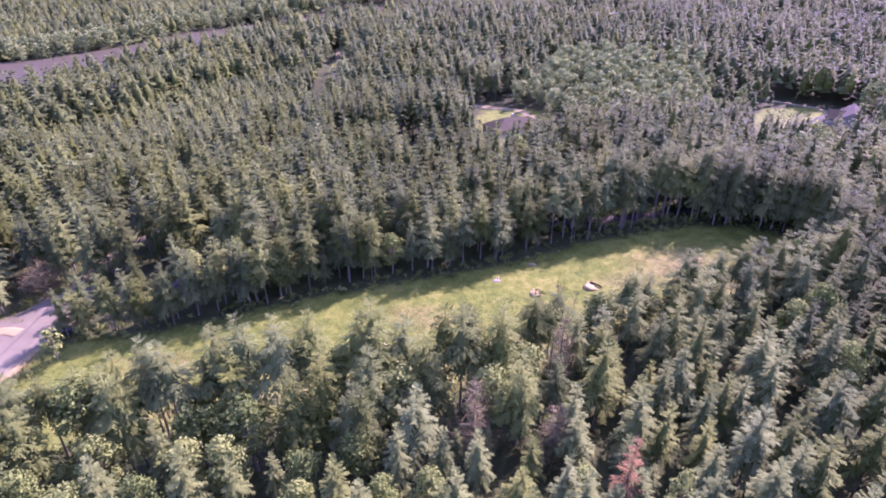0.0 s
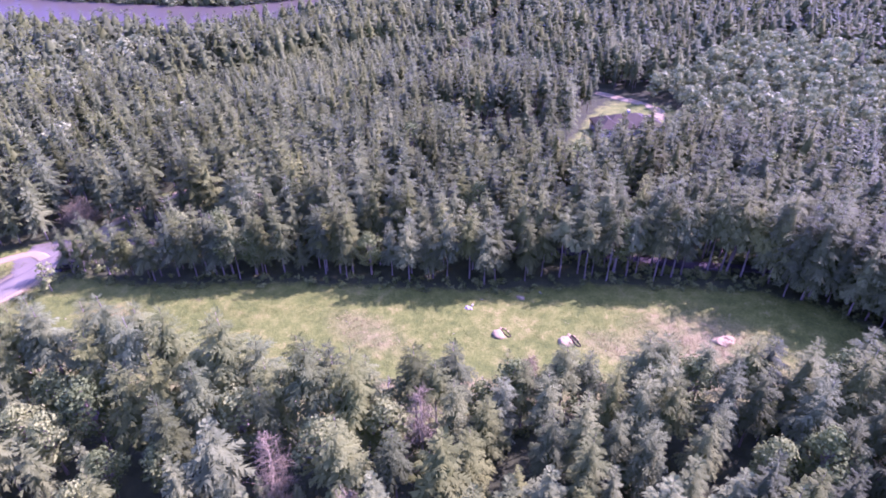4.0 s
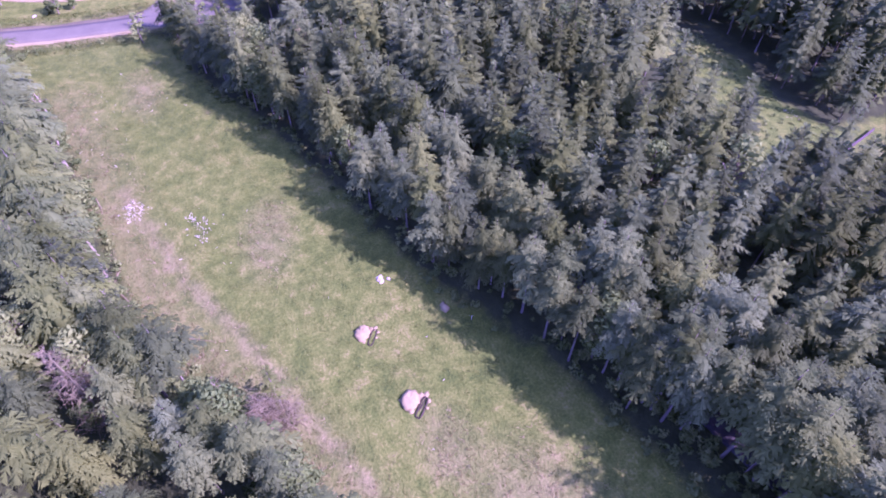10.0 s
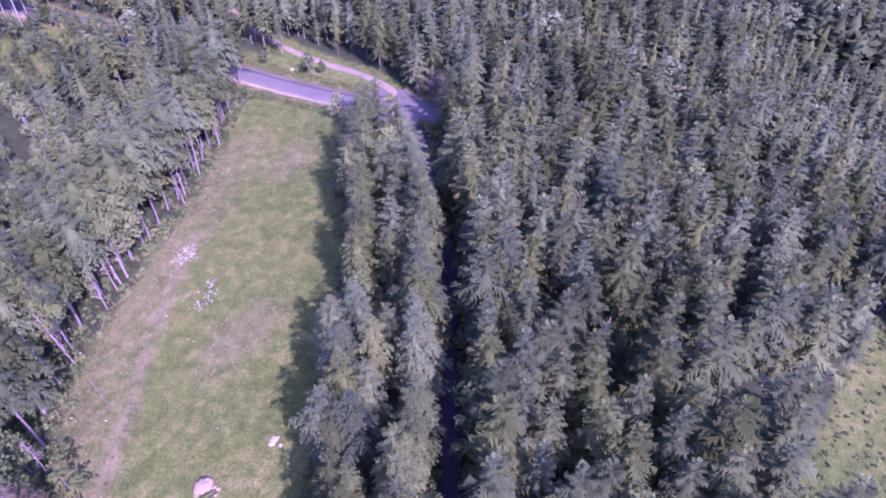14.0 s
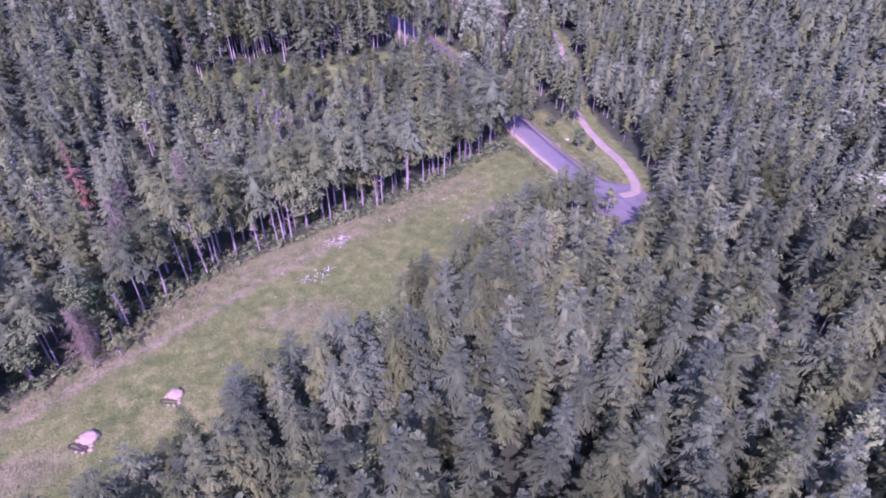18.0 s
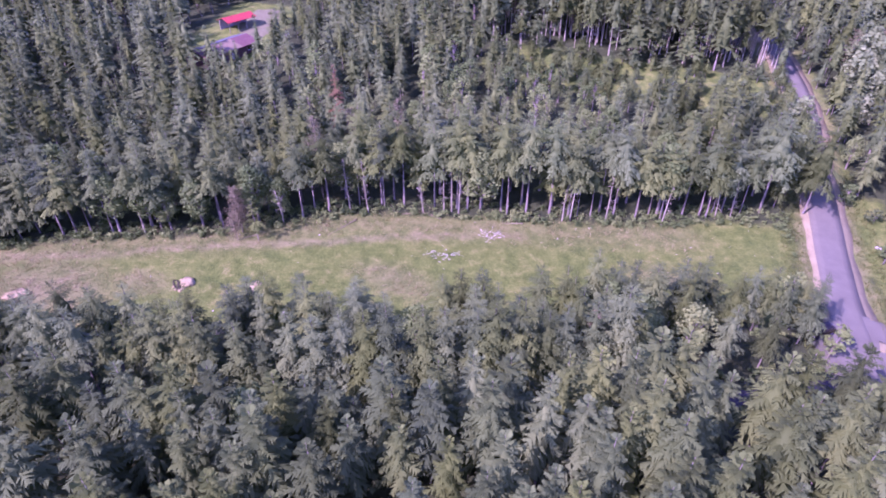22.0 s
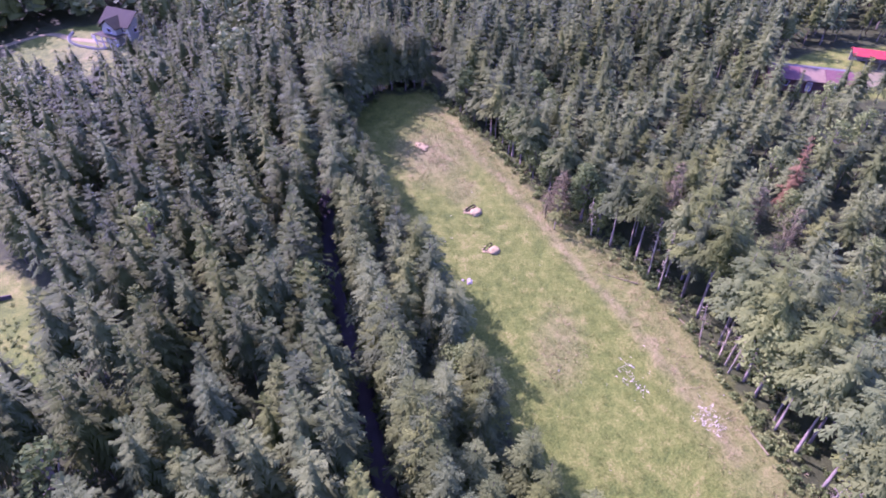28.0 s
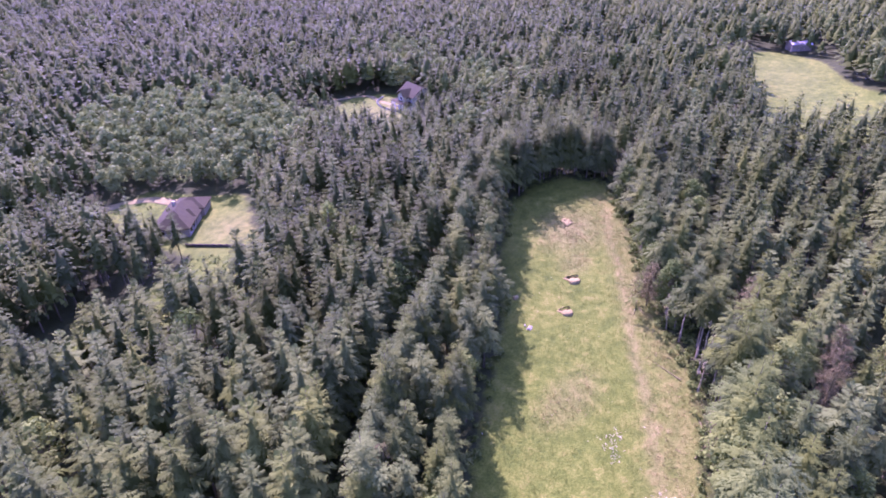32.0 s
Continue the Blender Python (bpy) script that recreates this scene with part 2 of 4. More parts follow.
# ---- mesh helpers ----
def mesh_of(name, verts, faces, mats, smooth=False, tint=None, face_mat=None):
    """A mesh from arrays. faces: an (n, 3) or (n, 4) array."""
    verts, faces = np.asarray(verts, np.float32), np.asarray(faces, np.int32)
    me = bpy.data.meshes.new(name)
    k = faces.shape[1]
    me.vertices.add(len(verts))
    me.vertices.foreach_set("co", verts.ravel())
    me.loops.add(faces.size)
    me.loops.foreach_set("vertex_index", faces.ravel())
    me.polygons.add(len(faces))
    me.polygons.foreach_set("loop_start", np.arange(len(faces), dtype=np.int32) * k)
    for m in mats if isinstance(mats, (list, tuple)) else [mats]:
        me.materials.append(m)
    if face_mat is not None:
        me.polygons.foreach_set("material_index", np.asarray(face_mat, np.int32))
    me.polygons.foreach_set("use_smooth", np.full(len(faces), smooth))
    if tint is not None:
        me.attributes.new("tint", "FLOAT", "POINT").data.foreach_set("value", np.asarray(tint, np.float32))
    me.update(calc_edges=True)
    return me


def part(name, bm, mat, parent=None, label="", smooth=False):
    """Links a bmesh as one mesh object under a thing or a part."""
    me = bpy.data.meshes.new(name)
    bm.to_mesh(me)
    bm.free()
    me.materials.append(mat)
    if smooth:
        me.polygons.foreach_set("use_smooth", [True] * len(me.polygons))
    ob = new(name, me)
    ob.parent = parent
    return tagged(ob, label=label)


def empty(name, m, label, category, group="", kind=""):
    ob = new(name)
    ob.matrix_basis = m
    return tagged(ob, label, category, group, kind)


def box(bm, lo, hi, bevel=0.0):
    c = [(a + b) / 2 for a, b in zip(lo, hi)]
    s = [b - a for a, b in zip(lo, hi)]
    r = bmesh.ops.create_cube(bm, size=1.0, matrix=Matrix.Translation(c) @ Matrix.Diagonal((*s, 1)))
    if bevel:
        bmesh.ops.bevel(bm, geom=list({e for v in r["verts"] for e in v.link_edges}), offset=bevel, segments=1, affect="EDGES")
    return bm


def prism(bm, outline, y0, y1):
    """An upright outline in x and z, drawn out along y."""
    a = [bm.verts.new((x, y0, z)) for x, z in outline]
    b = [bm.verts.new((x, y1, z)) for x, z in outline]
    n = len(outline)
    bm.faces.new(a[::-1]), bm.faces.new(b)
    for k in range(n):
        bm.faces.new((a[k], a[(k + 1) % n], b[(k + 1) % n], b[k]))
    bmesh.ops.recalc_face_normals(bm, faces=bm.faces)
    return bm


def tube(points, radii, sides=6):
    """Vertices and faces (quads) of a tapered tube along points."""
    v, f = [], []
    for k, (p, r) in enumerate(zip(points, radii)):
        d = Vector(points[min(k + 1, len(points) - 1)]) - Vector(points[max(k - 1, 0)])
        q = d.to_track_quat("Z", "Y")
        v += [Vector(p) + q @ Vector((r * math.cos(a), r * math.sin(a), 0)) for a in (2 * math.pi * j / sides for j in range(sides))]
        if k:
            o = (k - 1) * sides
            f += [(o + j, o + (j + 1) % sides, o + sides + (j + 1) % sides, o + sides + j) for j in range(sides)]
    return [tuple(p) for p in v], f


# ---- ground ----
def axis(lo, hi, step, far):
    mid = np.arange(lo, hi + 0.1, step)
    out, d, p = [], step, hi
    while p < far:
        d *= 1.25
        p += d
        out.append(p)
    back, d, p = [], step, lo
    while p > -far:
        d *= 1.25
        p -= d
        back.append(p)
    return np.array(back[::-1] + mid.tolist() + out)


gx, gy = axis(-112, 84, 1.4, 3000), axis(-46, 128, 1.4, 3000)
X, Y = np.meshgrid(gx, gy)
Z = ground_zs(X, Y)
lake_in = depth_in(LAKE, X, Y)
Z = np.where(lake_in > -40, np.minimum(Z, -13.0 + np.clip(-lake_in - 4, -2, 40) * 0.12), Z)
near_road = np.minimum(np.minimum(line_distance(ROAD, X, Y), line_distance(LOOP, X, Y)), line_distance(LANE, X, Y))
Z = Z + np.where(lake_in > 0, 0, lumps(X, Y, 2.2) * 0.10 * np.clip((near_road - 5) / 6, 0, 1))
mead = np.full(X.shape, -30.0)
for poly in (MEADOW, HOUSE_YARD, GREEN, FAR_YARD, FAR_MEADOW, RED_YARD, SCRUB, ISLAND):
    mead = np.maximum(mead, depth_in(poly, X, Y))
mead = np.maximum(mead, 7.0 - line_distance(ROAD, X, Y))
mead = np.maximum(mead, 3.0 - line_distance(NORTH_LANE, X, Y))
mead = np.maximum(mead, 5.0 - line_distance(LOOP, X, Y))
ny, nx = X.shape
idx = np.arange(nx * ny).reshape(ny, nx)
quads = np.stack([idx[:-1, :-1], idx[:-1, 1:], idx[1:, 1:], idx[1:, :-1]], -1).reshape(-1, 4)


def ground_material():
    m, n, l, b = material("ground_cover", 0.92)
    geo = n.new("ShaderNodeNewGeometry")
    pos = geo.outputs["Position"]
    at = n.new("ShaderNodeAttribute")
    at.attribute_name = "open"
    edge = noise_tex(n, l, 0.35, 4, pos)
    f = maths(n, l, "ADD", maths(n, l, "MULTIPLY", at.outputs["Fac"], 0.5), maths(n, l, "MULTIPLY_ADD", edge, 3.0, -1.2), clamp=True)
    big = noise_tex(n, l, 0.07, 5, pos)
    mid = noise_tex(n, l, 0.45, 5, pos)
    fine = noise_tex(n, l, 3.5, 4, pos)
    g = maths(n, l, "MULTIPLY_ADD", big, 0.36, maths(n, l, "MULTIPLY_ADD", mid, 0.62, maths(n, l, "MULTIPLY", fine, 0.60)))
    grass = ramp(n, l, g, [(0.60, (0.030, 0.062, 0.004)), (0.74, (0.056, 0.098, 0.005)), (0.87, (0.088, 0.130, 0.009)), (1.0, (0.148, 0.164, 0.022))])
    dry = n.new("ShaderNodeAttribute")
    dry.attribute_name = "dry"
    dd = maths(n, l, "MULTIPLY", dry.outputs["Fac"], maths(n, l, "MULTIPLY_ADD", mid, 2.0, -0.35, clamp=True), clamp=True)
    grass = mix(n, l, dd, grass, ramp(n, l, fine, [(0.3, (0.092, 0.108, 0.016)), (0.7, (0.162, 0.166, 0.034))]))
    soil = n.new("ShaderNodeAttribute")
    soil.attribute_name = "worn"
    ss = maths(n, l, "MULTIPLY", soil.outputs["Fac"], maths(n, l, "MULTIPLY_ADD", mid, 3.0, -0.8, clamp=True), clamp=True)
    grass = mix(n, l, ss, grass, ramp(n, l, fine, [(0.3, (0.135, 0.128, 0.028)), (0.7, (0.21, 0.195, 0.050))]))
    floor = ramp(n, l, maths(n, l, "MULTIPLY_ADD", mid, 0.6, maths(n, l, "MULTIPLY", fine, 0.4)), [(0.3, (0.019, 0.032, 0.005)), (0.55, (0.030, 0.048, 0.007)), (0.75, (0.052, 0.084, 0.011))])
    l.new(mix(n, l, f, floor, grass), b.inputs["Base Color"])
    add_bump(n, l, b, maths(n, l, "MULTIPLY_ADD", fine, 0.6, maths(n, l, "MULTIPLY", mid, 0.8)), 0.8, 0.25)
    return m


def dryness(x, y):
    """Where the meadow is bare and weedy: its south margin, its east end and a few worn patches."""
    d = np.clip(1.0 - line_distance([(-60, 42), (-17, 50), (3, 54), (14, 60), (40, 70), (62, 82)], x, y) / 7.5, 0, 1) * 0.55
    d = np.maximum(d, np.clip(1.2 - np.hypot((x - 45) / 13, (y - 85) / 9), 0, 1))
    d = np.maximum(d, np.clip(1.3 - np.hypot((x + 10) / 8, (y - 69) / 4 + (x + 10) / 20), 0, 1) * 0.6)
    d = np.maximum(d, np.clip(1.2 - np.hypot((x - 31) / 6, (y - 80) / 3.5), 0, 1) * 0.7)
    d = np.maximum(d, np.clip(1.2 - np.hypot((x + 57) / 9, (y - 56) / 4), 0, 1) * 0.6)
    d = np.maximum(d, np.clip(1.1 - np.hypot((x - 20) / 16, (y - 172) / 14), 0, 1) * 0.7)
    d = np.maximum(d, np.clip(1.2 - np.hypot((x - 122) / 14, (y - 190) / 9), 0, 1))
    d = np.maximum(d, np.clip(1.2 - np.hypot((x - 205) / 40, (y - 38) / 20), 0, 1) * 0.12)
    d = np.maximum(d, np.clip(1.0 - np.abs(line_distance(ROAD, x, y) - 4.6) / 1.8, 0, 1))
    return d


M_GROUND = ground_material()
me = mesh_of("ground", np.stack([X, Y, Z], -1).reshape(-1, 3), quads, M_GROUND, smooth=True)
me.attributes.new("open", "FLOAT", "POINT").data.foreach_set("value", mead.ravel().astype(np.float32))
me.attributes.new("dry", "FLOAT", "POINT").data.foreach_set("value", dryness(X, Y).ravel().astype(np.float32))
WORN = [(-30, 50), (-5, 57), (5, 61.5), (17, 65), (25, 68), (33, 70.5), (39, 74), (58, 80)]
me.attributes.new("worn", "FLOAT", "POINT").data.foreach_set("value", np.clip(1.25 - line_distance(WORN, X, Y) / 0.9, 0, 0.42).ravel().astype(np.float32))
tagged(new("ground", me), "grassy meadow and dark forest floor", "ground", kind="structure")


def smooth_line(line, step=2.0):
    """A Catmull-Rom curve through the points, in even steps."""
    p = [Vector(q) for q in line]
    p = [2 * p[0] - p[1]] + p + [2 * p[-1] - p[-2]]
    out = []
    for a, b, c, d in zip(p, p[1:], p[2:], p[3:]):
        for k in range(max(2, int((c - b).length / step))):
            t = k / max(2, int((c - b).length / step))
            out.append(0.5 * (2 * b + (c - a) * t + (2 * a - 5 * b + 4 * c - d) * t * t + (3 * b - a - 3 * c + d) * t ** 3))
    return out + [p[-2]]


def strip(name, line, width, lift, mat, label, wobble=0.0, cols=4, crown=0.0):
    """A road laid over the ground, with a thickness at its edges."""
    pts = smooth_line(line)
    v, f = [], []
    n = cols + 3
    for k, p in enumerate(pts):
        d = (pts[min(k + 1, len(pts) - 1)] - pts[max(k - 1, 0)]).normalized()
        s = Vector((-d.y, d.x))
        for j in range(n):
            u = -1 + 2 * (min(max(j - 1, 0), cols)) / cols
            w = width / 2 * (1 + wobble * math.sin(k * 0.7 + (2 if u > 0 else 0)) * math.sin(k * 0.31 + u))
            q = p + s * (u * w)
            z = ground_z(q.x, q.y) + lift + crown * (1 - u * u)
            v.append((q.x, q.y, z - (0.4 if j in (0, n - 1) else 0)))
        if k:
            o = (k - 1) * n
            f += [(o + j, o + j + 1, o + n + j + 1, o + n + j) for j in range(n - 1)]
    me = mesh_of(name, v, np.array(f)[:, ::-1], mat, smooth=True)
    return tagged(new(name, me), label, name.split(".")[0].replace("_", " "), kind="structure")


strip("road_verge", ROAD, 8.6, 0.05, M_GRAVEL, "pale gravel shoulder beside the asphalt road", 0.10)
strip("road", ROAD, 6.0, 0.10, M_ASPHALT, "grey asphalt country road between forests", 0.02, crown=0.05)
strip("gravel_road", LOOP, 2.6, 0.13, M_GRAVEL, "pinkish gravel side road joining the asphalt", 0.12)
strip("lane", NORTH_LANE, 3.0, 0.07, M_GRAVEL, "narrow gravel lane leading north through firs", 0.12)
strip("lane", LANE, 2.7, 0.06, M_SHADED_LANE, "narrow gravel lane between rows of firs, their shade in its colour", 0.12)
strip("driveway", HOUSE_DRIVE, 4.2, 0.06, M_GRAVEL, "pale gravel driveway of the dark-roofed house", 0.05)
strip("driveway", FAR_DRIVE, 2.6, 0.06, M_GRAVEL, "gravel driveway to the white house", 0.05)

# junction apron, yards and lake
def patch(name, outline, lift, mat, label, category, step=3.0):
    xs = np.arange(min(p[0] for p in outline), max(p[0] for p in outline) + step, step)
    ys = np.arange(min(p[1] for p in outline), max(p[1] for p in outline) + step, step)
    U, V = np.meshgrid(xs, ys)
    D = depth_in(outline, U, V) + lumps(U, V, 1.5) * 0.5
    W = ground_zs(U, V) + np.where(D > 0, lift, np.maximum(D * 0.3, -0.5) + lift * 0.2 - 0.05)
    ii = np.arange(U.size).reshape(U.shape)
    q = np.stack([ii[:-1, :-1], ii[:-1, 1:], ii[1:, 1:], ii[1:, :-1]], -1).reshape(-1, 4)
    q = q[(D.ravel()[q] > -step * 1.2).any(1)]
    return tagged(new(name, mesh_of(name, np.stack([U, V, W], -1).reshape(-1, 3), q, mat, smooth=True)), label, category, kind="structure")


patch("junction", [(-83, 60), (-88, 58), (-95, 63), (-96, 69), (-89, 78), (-82, 82), (-78, 76), (-78, 68)], 0.12, M_ASPHALT, "grey asphalt junction with pale gravel edges", "road", 1.0)
patch("yard", [(50, -14), (56, -10), (60, -20), (66, -26), (62, -38), (53, -38)], 0.08, M_YARD, "pale trodden gravel yard beside the red-roofed buildings", "yard", 1.5)
m_water, wnod, wlin, wb = material("lake_water", 0.25)
wb.inputs["Base Color"].default_value = (0.040, 0.046, 0.016, 1)
wb.inputs["IOR"].default_value = 1.02
wb.inputs["Specular IOR Level"].default_value = 0.5
add_bump(wnod, wlin, wb, noise_tex(wnod, wlin, 0.8, 3, wnod.new("ShaderNodeNewGeometry").outputs["Position"]), 0.15, 0.1)
bm = bmesh.new()
bm.faces.new([bm.verts.new((x, y, -13.0)) for x, y in LAKE])
bmesh.ops.triangulate(bm, faces=bm.faces)
bmesh.ops.recalc_face_normals(bm, faces=bm.faces)
ob = part("water", bm, m_water)
tagged(ob, "dark still lake beyond the forest", "lake", kind="structure")


# ---- trees ----
def conifer(seed, h, radius, foot, whorls, per, teeth, trunk_sides=6, core=0.3, fullness=1.0, taper=0.78, fine=False):
    """Crown (vertices, triangles) and trunk (vertices, quads) of a fir of height h. Whorls of boughs stand round a small dark heart;
    each bough is a flat drooping fan with toothed sides. foot: where the crown begins, as a share of h."""
    r = random.Random(seed)
    cv, cf = [], []
    sides = 6 if teeth > 1 else 4
    bulge = [r.uniform(0.80, 1.18) for _ in range(sides + 1)]
    bulge[sides] = bulge[0]
    taper *= r.uniform(0.88, 1.12)

    def girth(t, a):
        """Crown radius at the share t of the crown's height, on the side a."""
        k = a / 6.2832 * sides % sides
        b = bulge[int(k)] * (1 - k % 1) + bulge[int(k) + 1] * (k % 1)
        return radius * ((1.02 - t) ** taper) * min(1.0, 0.66 + t * 2.2) * b

    def twig(p, q, wide):
        """A small feather of needles from p to q."""
        d = q - p
        l = d.length
        e = Vector((-d.y, d.x, 0)).normalized() * (l * wide)
        n = len(cv)
        cv.extend(tuple(p + d * u) for u in (0.0, 0.3, 0.62, 1.0))
        for k, u in enumerate((0.42, 0.74, 0.98)):
            for sign in (-1, 1):
                cv.append(tuple(p + d * u + e * (sign * (1.1 - 0.75 * u) * r.uniform(0.75, 1.25)) + Vector((0, 0, -l * r.uniform(0.02, 0.14)))))
                m = len(cv) - 1
                cf.append((n + k, n + k + 1, m) if sign > 0 else (n + k + 1, n + k, m))

    def bough(root, a, L, rise, up, teeth, wide):
        """A flat fan of needles from root towards a: a spine that rises and curves, and drooping teeth on both sides of it."""
        out, side = Vector((math.cos(a), math.sin(a), 0)), Vector((-math.sin(a), math.cos(a), 0))
        roll = r.uniform(-0.28, 0.28)
        n = len(cv)

        def along(s):
            return root + out * (L * s) + Vector((0, 0, L * (rise * s + up * s * s)))

        if not fine:
            cv.extend(tuple(along(0.10 + 0.90 * (k / teeth) ** 0.85)) for k in range(teeth + 1))
        for k in range(teeth):
            s = 0.10 + 0.90 * (k + 0.5) / teeth
            for sign in (-1, 1):
                w = (L * wide * (1.12 - 0.75 * s) * min(1.0, 0.55 + 1.6 * s) + 0.08) * r.uniform(0.7, 1.3)
                tip = along(min(1.04, s + 0.22 + 0.1 * r.random())) + side * (sign * w) + Vector((0, 0, w * (sign * roll - r.uniform(0.15, 0.55))))
                if fine:
                    twig(along(s - 0.06), tip, 0.36)
                else:
                    cv.append(tuple(tip))
                    m = len(cv) - 1
                    cf.append((n + k, n + k + 1, m) if sign > 0 else (n + k + 1, n + k, m))
        if fine:
            twig(along(0.55), along(1.05), 0.34)

    lo, hi = h * foot, h * 0.985
    if core:
        ring = [[(girth(t, 6.2832 * k / sides) * core * math.cos(6.2832 * k / sides), girth(t, 6.2832 * k / sides) * core * math.sin(6.2832 * k / sides), lo + (hi - lo) * t) for k in range(sides)] for t in (0.02, 0.30)]
        cv += ring[0] + ring[1] + [(0, 0, h * 0.9)]
        for k in range(sides):
            m = (k + 1) % sides
            cf += [(k, m, sides + m), (k, sides + m, sides + k), (sides + k, sides + m, 2 * sides)]
    spin = r.uniform(0, 6.28)
    for i in range(whorls):
        t0 = ((i + r.uniform(0.25, 0.75)) / whorls) ** 0.92
        ring_size = r.uniform(0.86, 1.12)
        many = max(4, round(per * (1.0 - 0.4 * t0)))
        spin += r.uniform(0.4, 1.0)
        for j in range(many):
            if r.random() < 0.06:
                continue
            t = min(max(t0 + r.uniform(-0.6, 0.6) / whorls, 0.0), 0.97)
            a = spin + 6.2832 * (j + r.uniform(-0.28, 0.28)) / many
            L = girth(t, a % 6.2832) * ring_size * r.choice((0.7, 0.85, 0.95, 1.05, 1.12, 1.22)) + 0.22
            bough(Vector((0, 0, lo + (hi - lo) * t)), a, L, -0.50 + 1.05 * t + r.uniform(-0.16, 0.16), r.uniform(-0.30, 0.0), teeth, 0.30 * fullness)
    for k in range(3 + teeth):
        u = (k + r.random()) / (3 + teeth)
        bough(Vector((0, 0, h * (0.90 + 0.07 * u))), 2.4 * k, radius * 0.24 * (1.15 - 0.7 * u) + 0.1, r.uniform(0.5, 1.3), 0.0, 1, 0.4)
    base = 0.0085 * h + 0.03
    lean = r.uniform(-0.015, 0.015) * h
    tv, tf = tube([(0, 0, -0.6), (0, 0, 0.1 * h), (lean * 0.4, 0, 0.5 * h), (0, 0, 0.985 * h)], [base * 1.25, base, base * 0.6, 0.02], trunk_sides)
    return np.array(cv), np.array(cf), np.array(tv), np.array(tf)


def broadleaf(seed, h, radius, clumps, leaves, size):
    """Crown (vertices, triangles) of many small leaf clumps on uneven lobes, and a forked trunk."""
    r = random.Random(seed)
    v, f = [], []
    tv, tf = tube([(0, 0, -0.5), (r.uniform(-.2, .2), r.uniform(-.2, .2), h * 0.35), (r.uniform(-.4, .4), r.uniform(-.4, .4), h * 0.75)], [0.02 * h + 0.03, 0.015 * h + 0.02, 0.02], 6)
    for c in range(clumps):
        a, t = r.uniform(0, 6.283), (c + r.random()) / clumps
        rr = radius * math.sqrt(max(0.02, 1 - (2 * t - 0.85) ** 2)) * r.uniform(0.35, 0.8)
        cx, cy, cz = rr * math.cos(a), rr * math.sin(a), h * (0.30 + 0.60 * t)
        cr = radius * r.uniform(0.30, 0.5)
        lv, lf = tube([(0, 0, h * (0.2 + 0.4 * t)), (cx * 0.6, cy * 0.6, cz - cr * 0.4), (cx, cy, cz)], [0.008 * h + 0.02, 0.006 * h, 0.01], 4)
        tf += [tuple(i + len(tv) for i in q) for q in lf]
        tv += lv
        for k in range(leaves):
            d = Vector((r.gauss(0, 1), r.gauss(0, 1), r.gauss(0.25, 1))).normalized()
            p = Vector((cx, cy, cz)) + Vector((d.x, d.y, d.z * 0.8)) * cr * r.uniform(0.65, 1.1)
            n = (d + Vector((r.gauss(0, .5), r.gauss(0, .5), r.gauss(0.3, .5)))).normalized()
            q = n.to_track_quat("Z", "Y")
            s = size * r.uniform(0.6, 1.3)
            o = len(v)
            for ax, ay in ((-1.0, 0.0), (0.1, 0.62), (1.0, 0.0), (-0.1, -0.62)):
                v.append(p + q @ Vector((s * ax * r.uniform(0.8, 1.2), s * ay * r.uniform(0.8, 1.2), r.uniform(-0.2, 0.2) * s)))
            f += [(o, o + 1, o + 2), (o, o + 2, o + 3)]
    return np.array([tuple(p) for p in v]), np.array(f), np.array(tv), np.array(tf)


def bare_tree(seed, h, spread, limbs, twigs, foot=0.25):
    """A leafless tree: trunk (vertices, quads) and its thin limbs."""
    r = random.Random(seed)
    tv, tf = tube([(0, 0, -0.5), (r.uniform(-.1, .1), 0, h * 0.5), (0, r.uniform(-.2, .2), h)], [0.014 * h + 0.03, 0.009 * h + 0.02, 0.02], 6)
    bv, bf = [], []
    for k in range(limbs):
        t = foot + (0.97 - foot) * (k + r.random()) / limbs
        a = r.uniform(0, 6.283)
        l = spread * (1.1 - t) ** 0.6 * r.uniform(0.6, 1.15)
        p0 = Vector((0, 0, h * t))
        d = Vector((math.cos(a), math.sin(a), r.uniform(-0.1, 0.5)))
        p1, p2 = p0 + d * l * 0.5, p0 + d * l + Vector((0, 0, r.uniform(-0.2, 0.2) * l))
        for pts, rad in [((p0, p1, p2), 0.06)] + [((p0 + d * l * u, p0 + d * l * (u + 0.2) + Vector((r.gauss(0, .3), r.gauss(0, .3), r.gauss(.1, .25))) * l, p0 + d * l * (u + 0.3) + Vector((r.gauss(0, .5), r.gauss(0, .5), r.gauss(.1, .4))) * l), 0.035) for u in (r.uniform(0.25, 0.8) for _ in range(twigs))]:
            v, f = tube(pts, [rad, rad * 0.7, rad * 0.25], 3)
            bf += [tuple(i + len(bv) for i in q) for q in f]
            bv += v
    return np.array(tv), np.array(tf), np.array(bv), np.array(bf)


def scatter(lo, hi, spacing, seed):
    g = np.random.default_rng(seed)
    xs, ys = np.arange(lo[0], hi[0], spacing), np.arange(lo[1], hi[1], spacing * 0.92)
    U, V = np.meshgrid(xs, ys)
    U = U + np.where(np.arange(len(ys))[:, None] % 2, spacing / 2, 0)
    return (U + g.uniform(-0.40, 0.40, U.shape) * spacing).ravel(), (V + g.uniform(-0.40, 0.40, V.shape) * spacing).ravel()


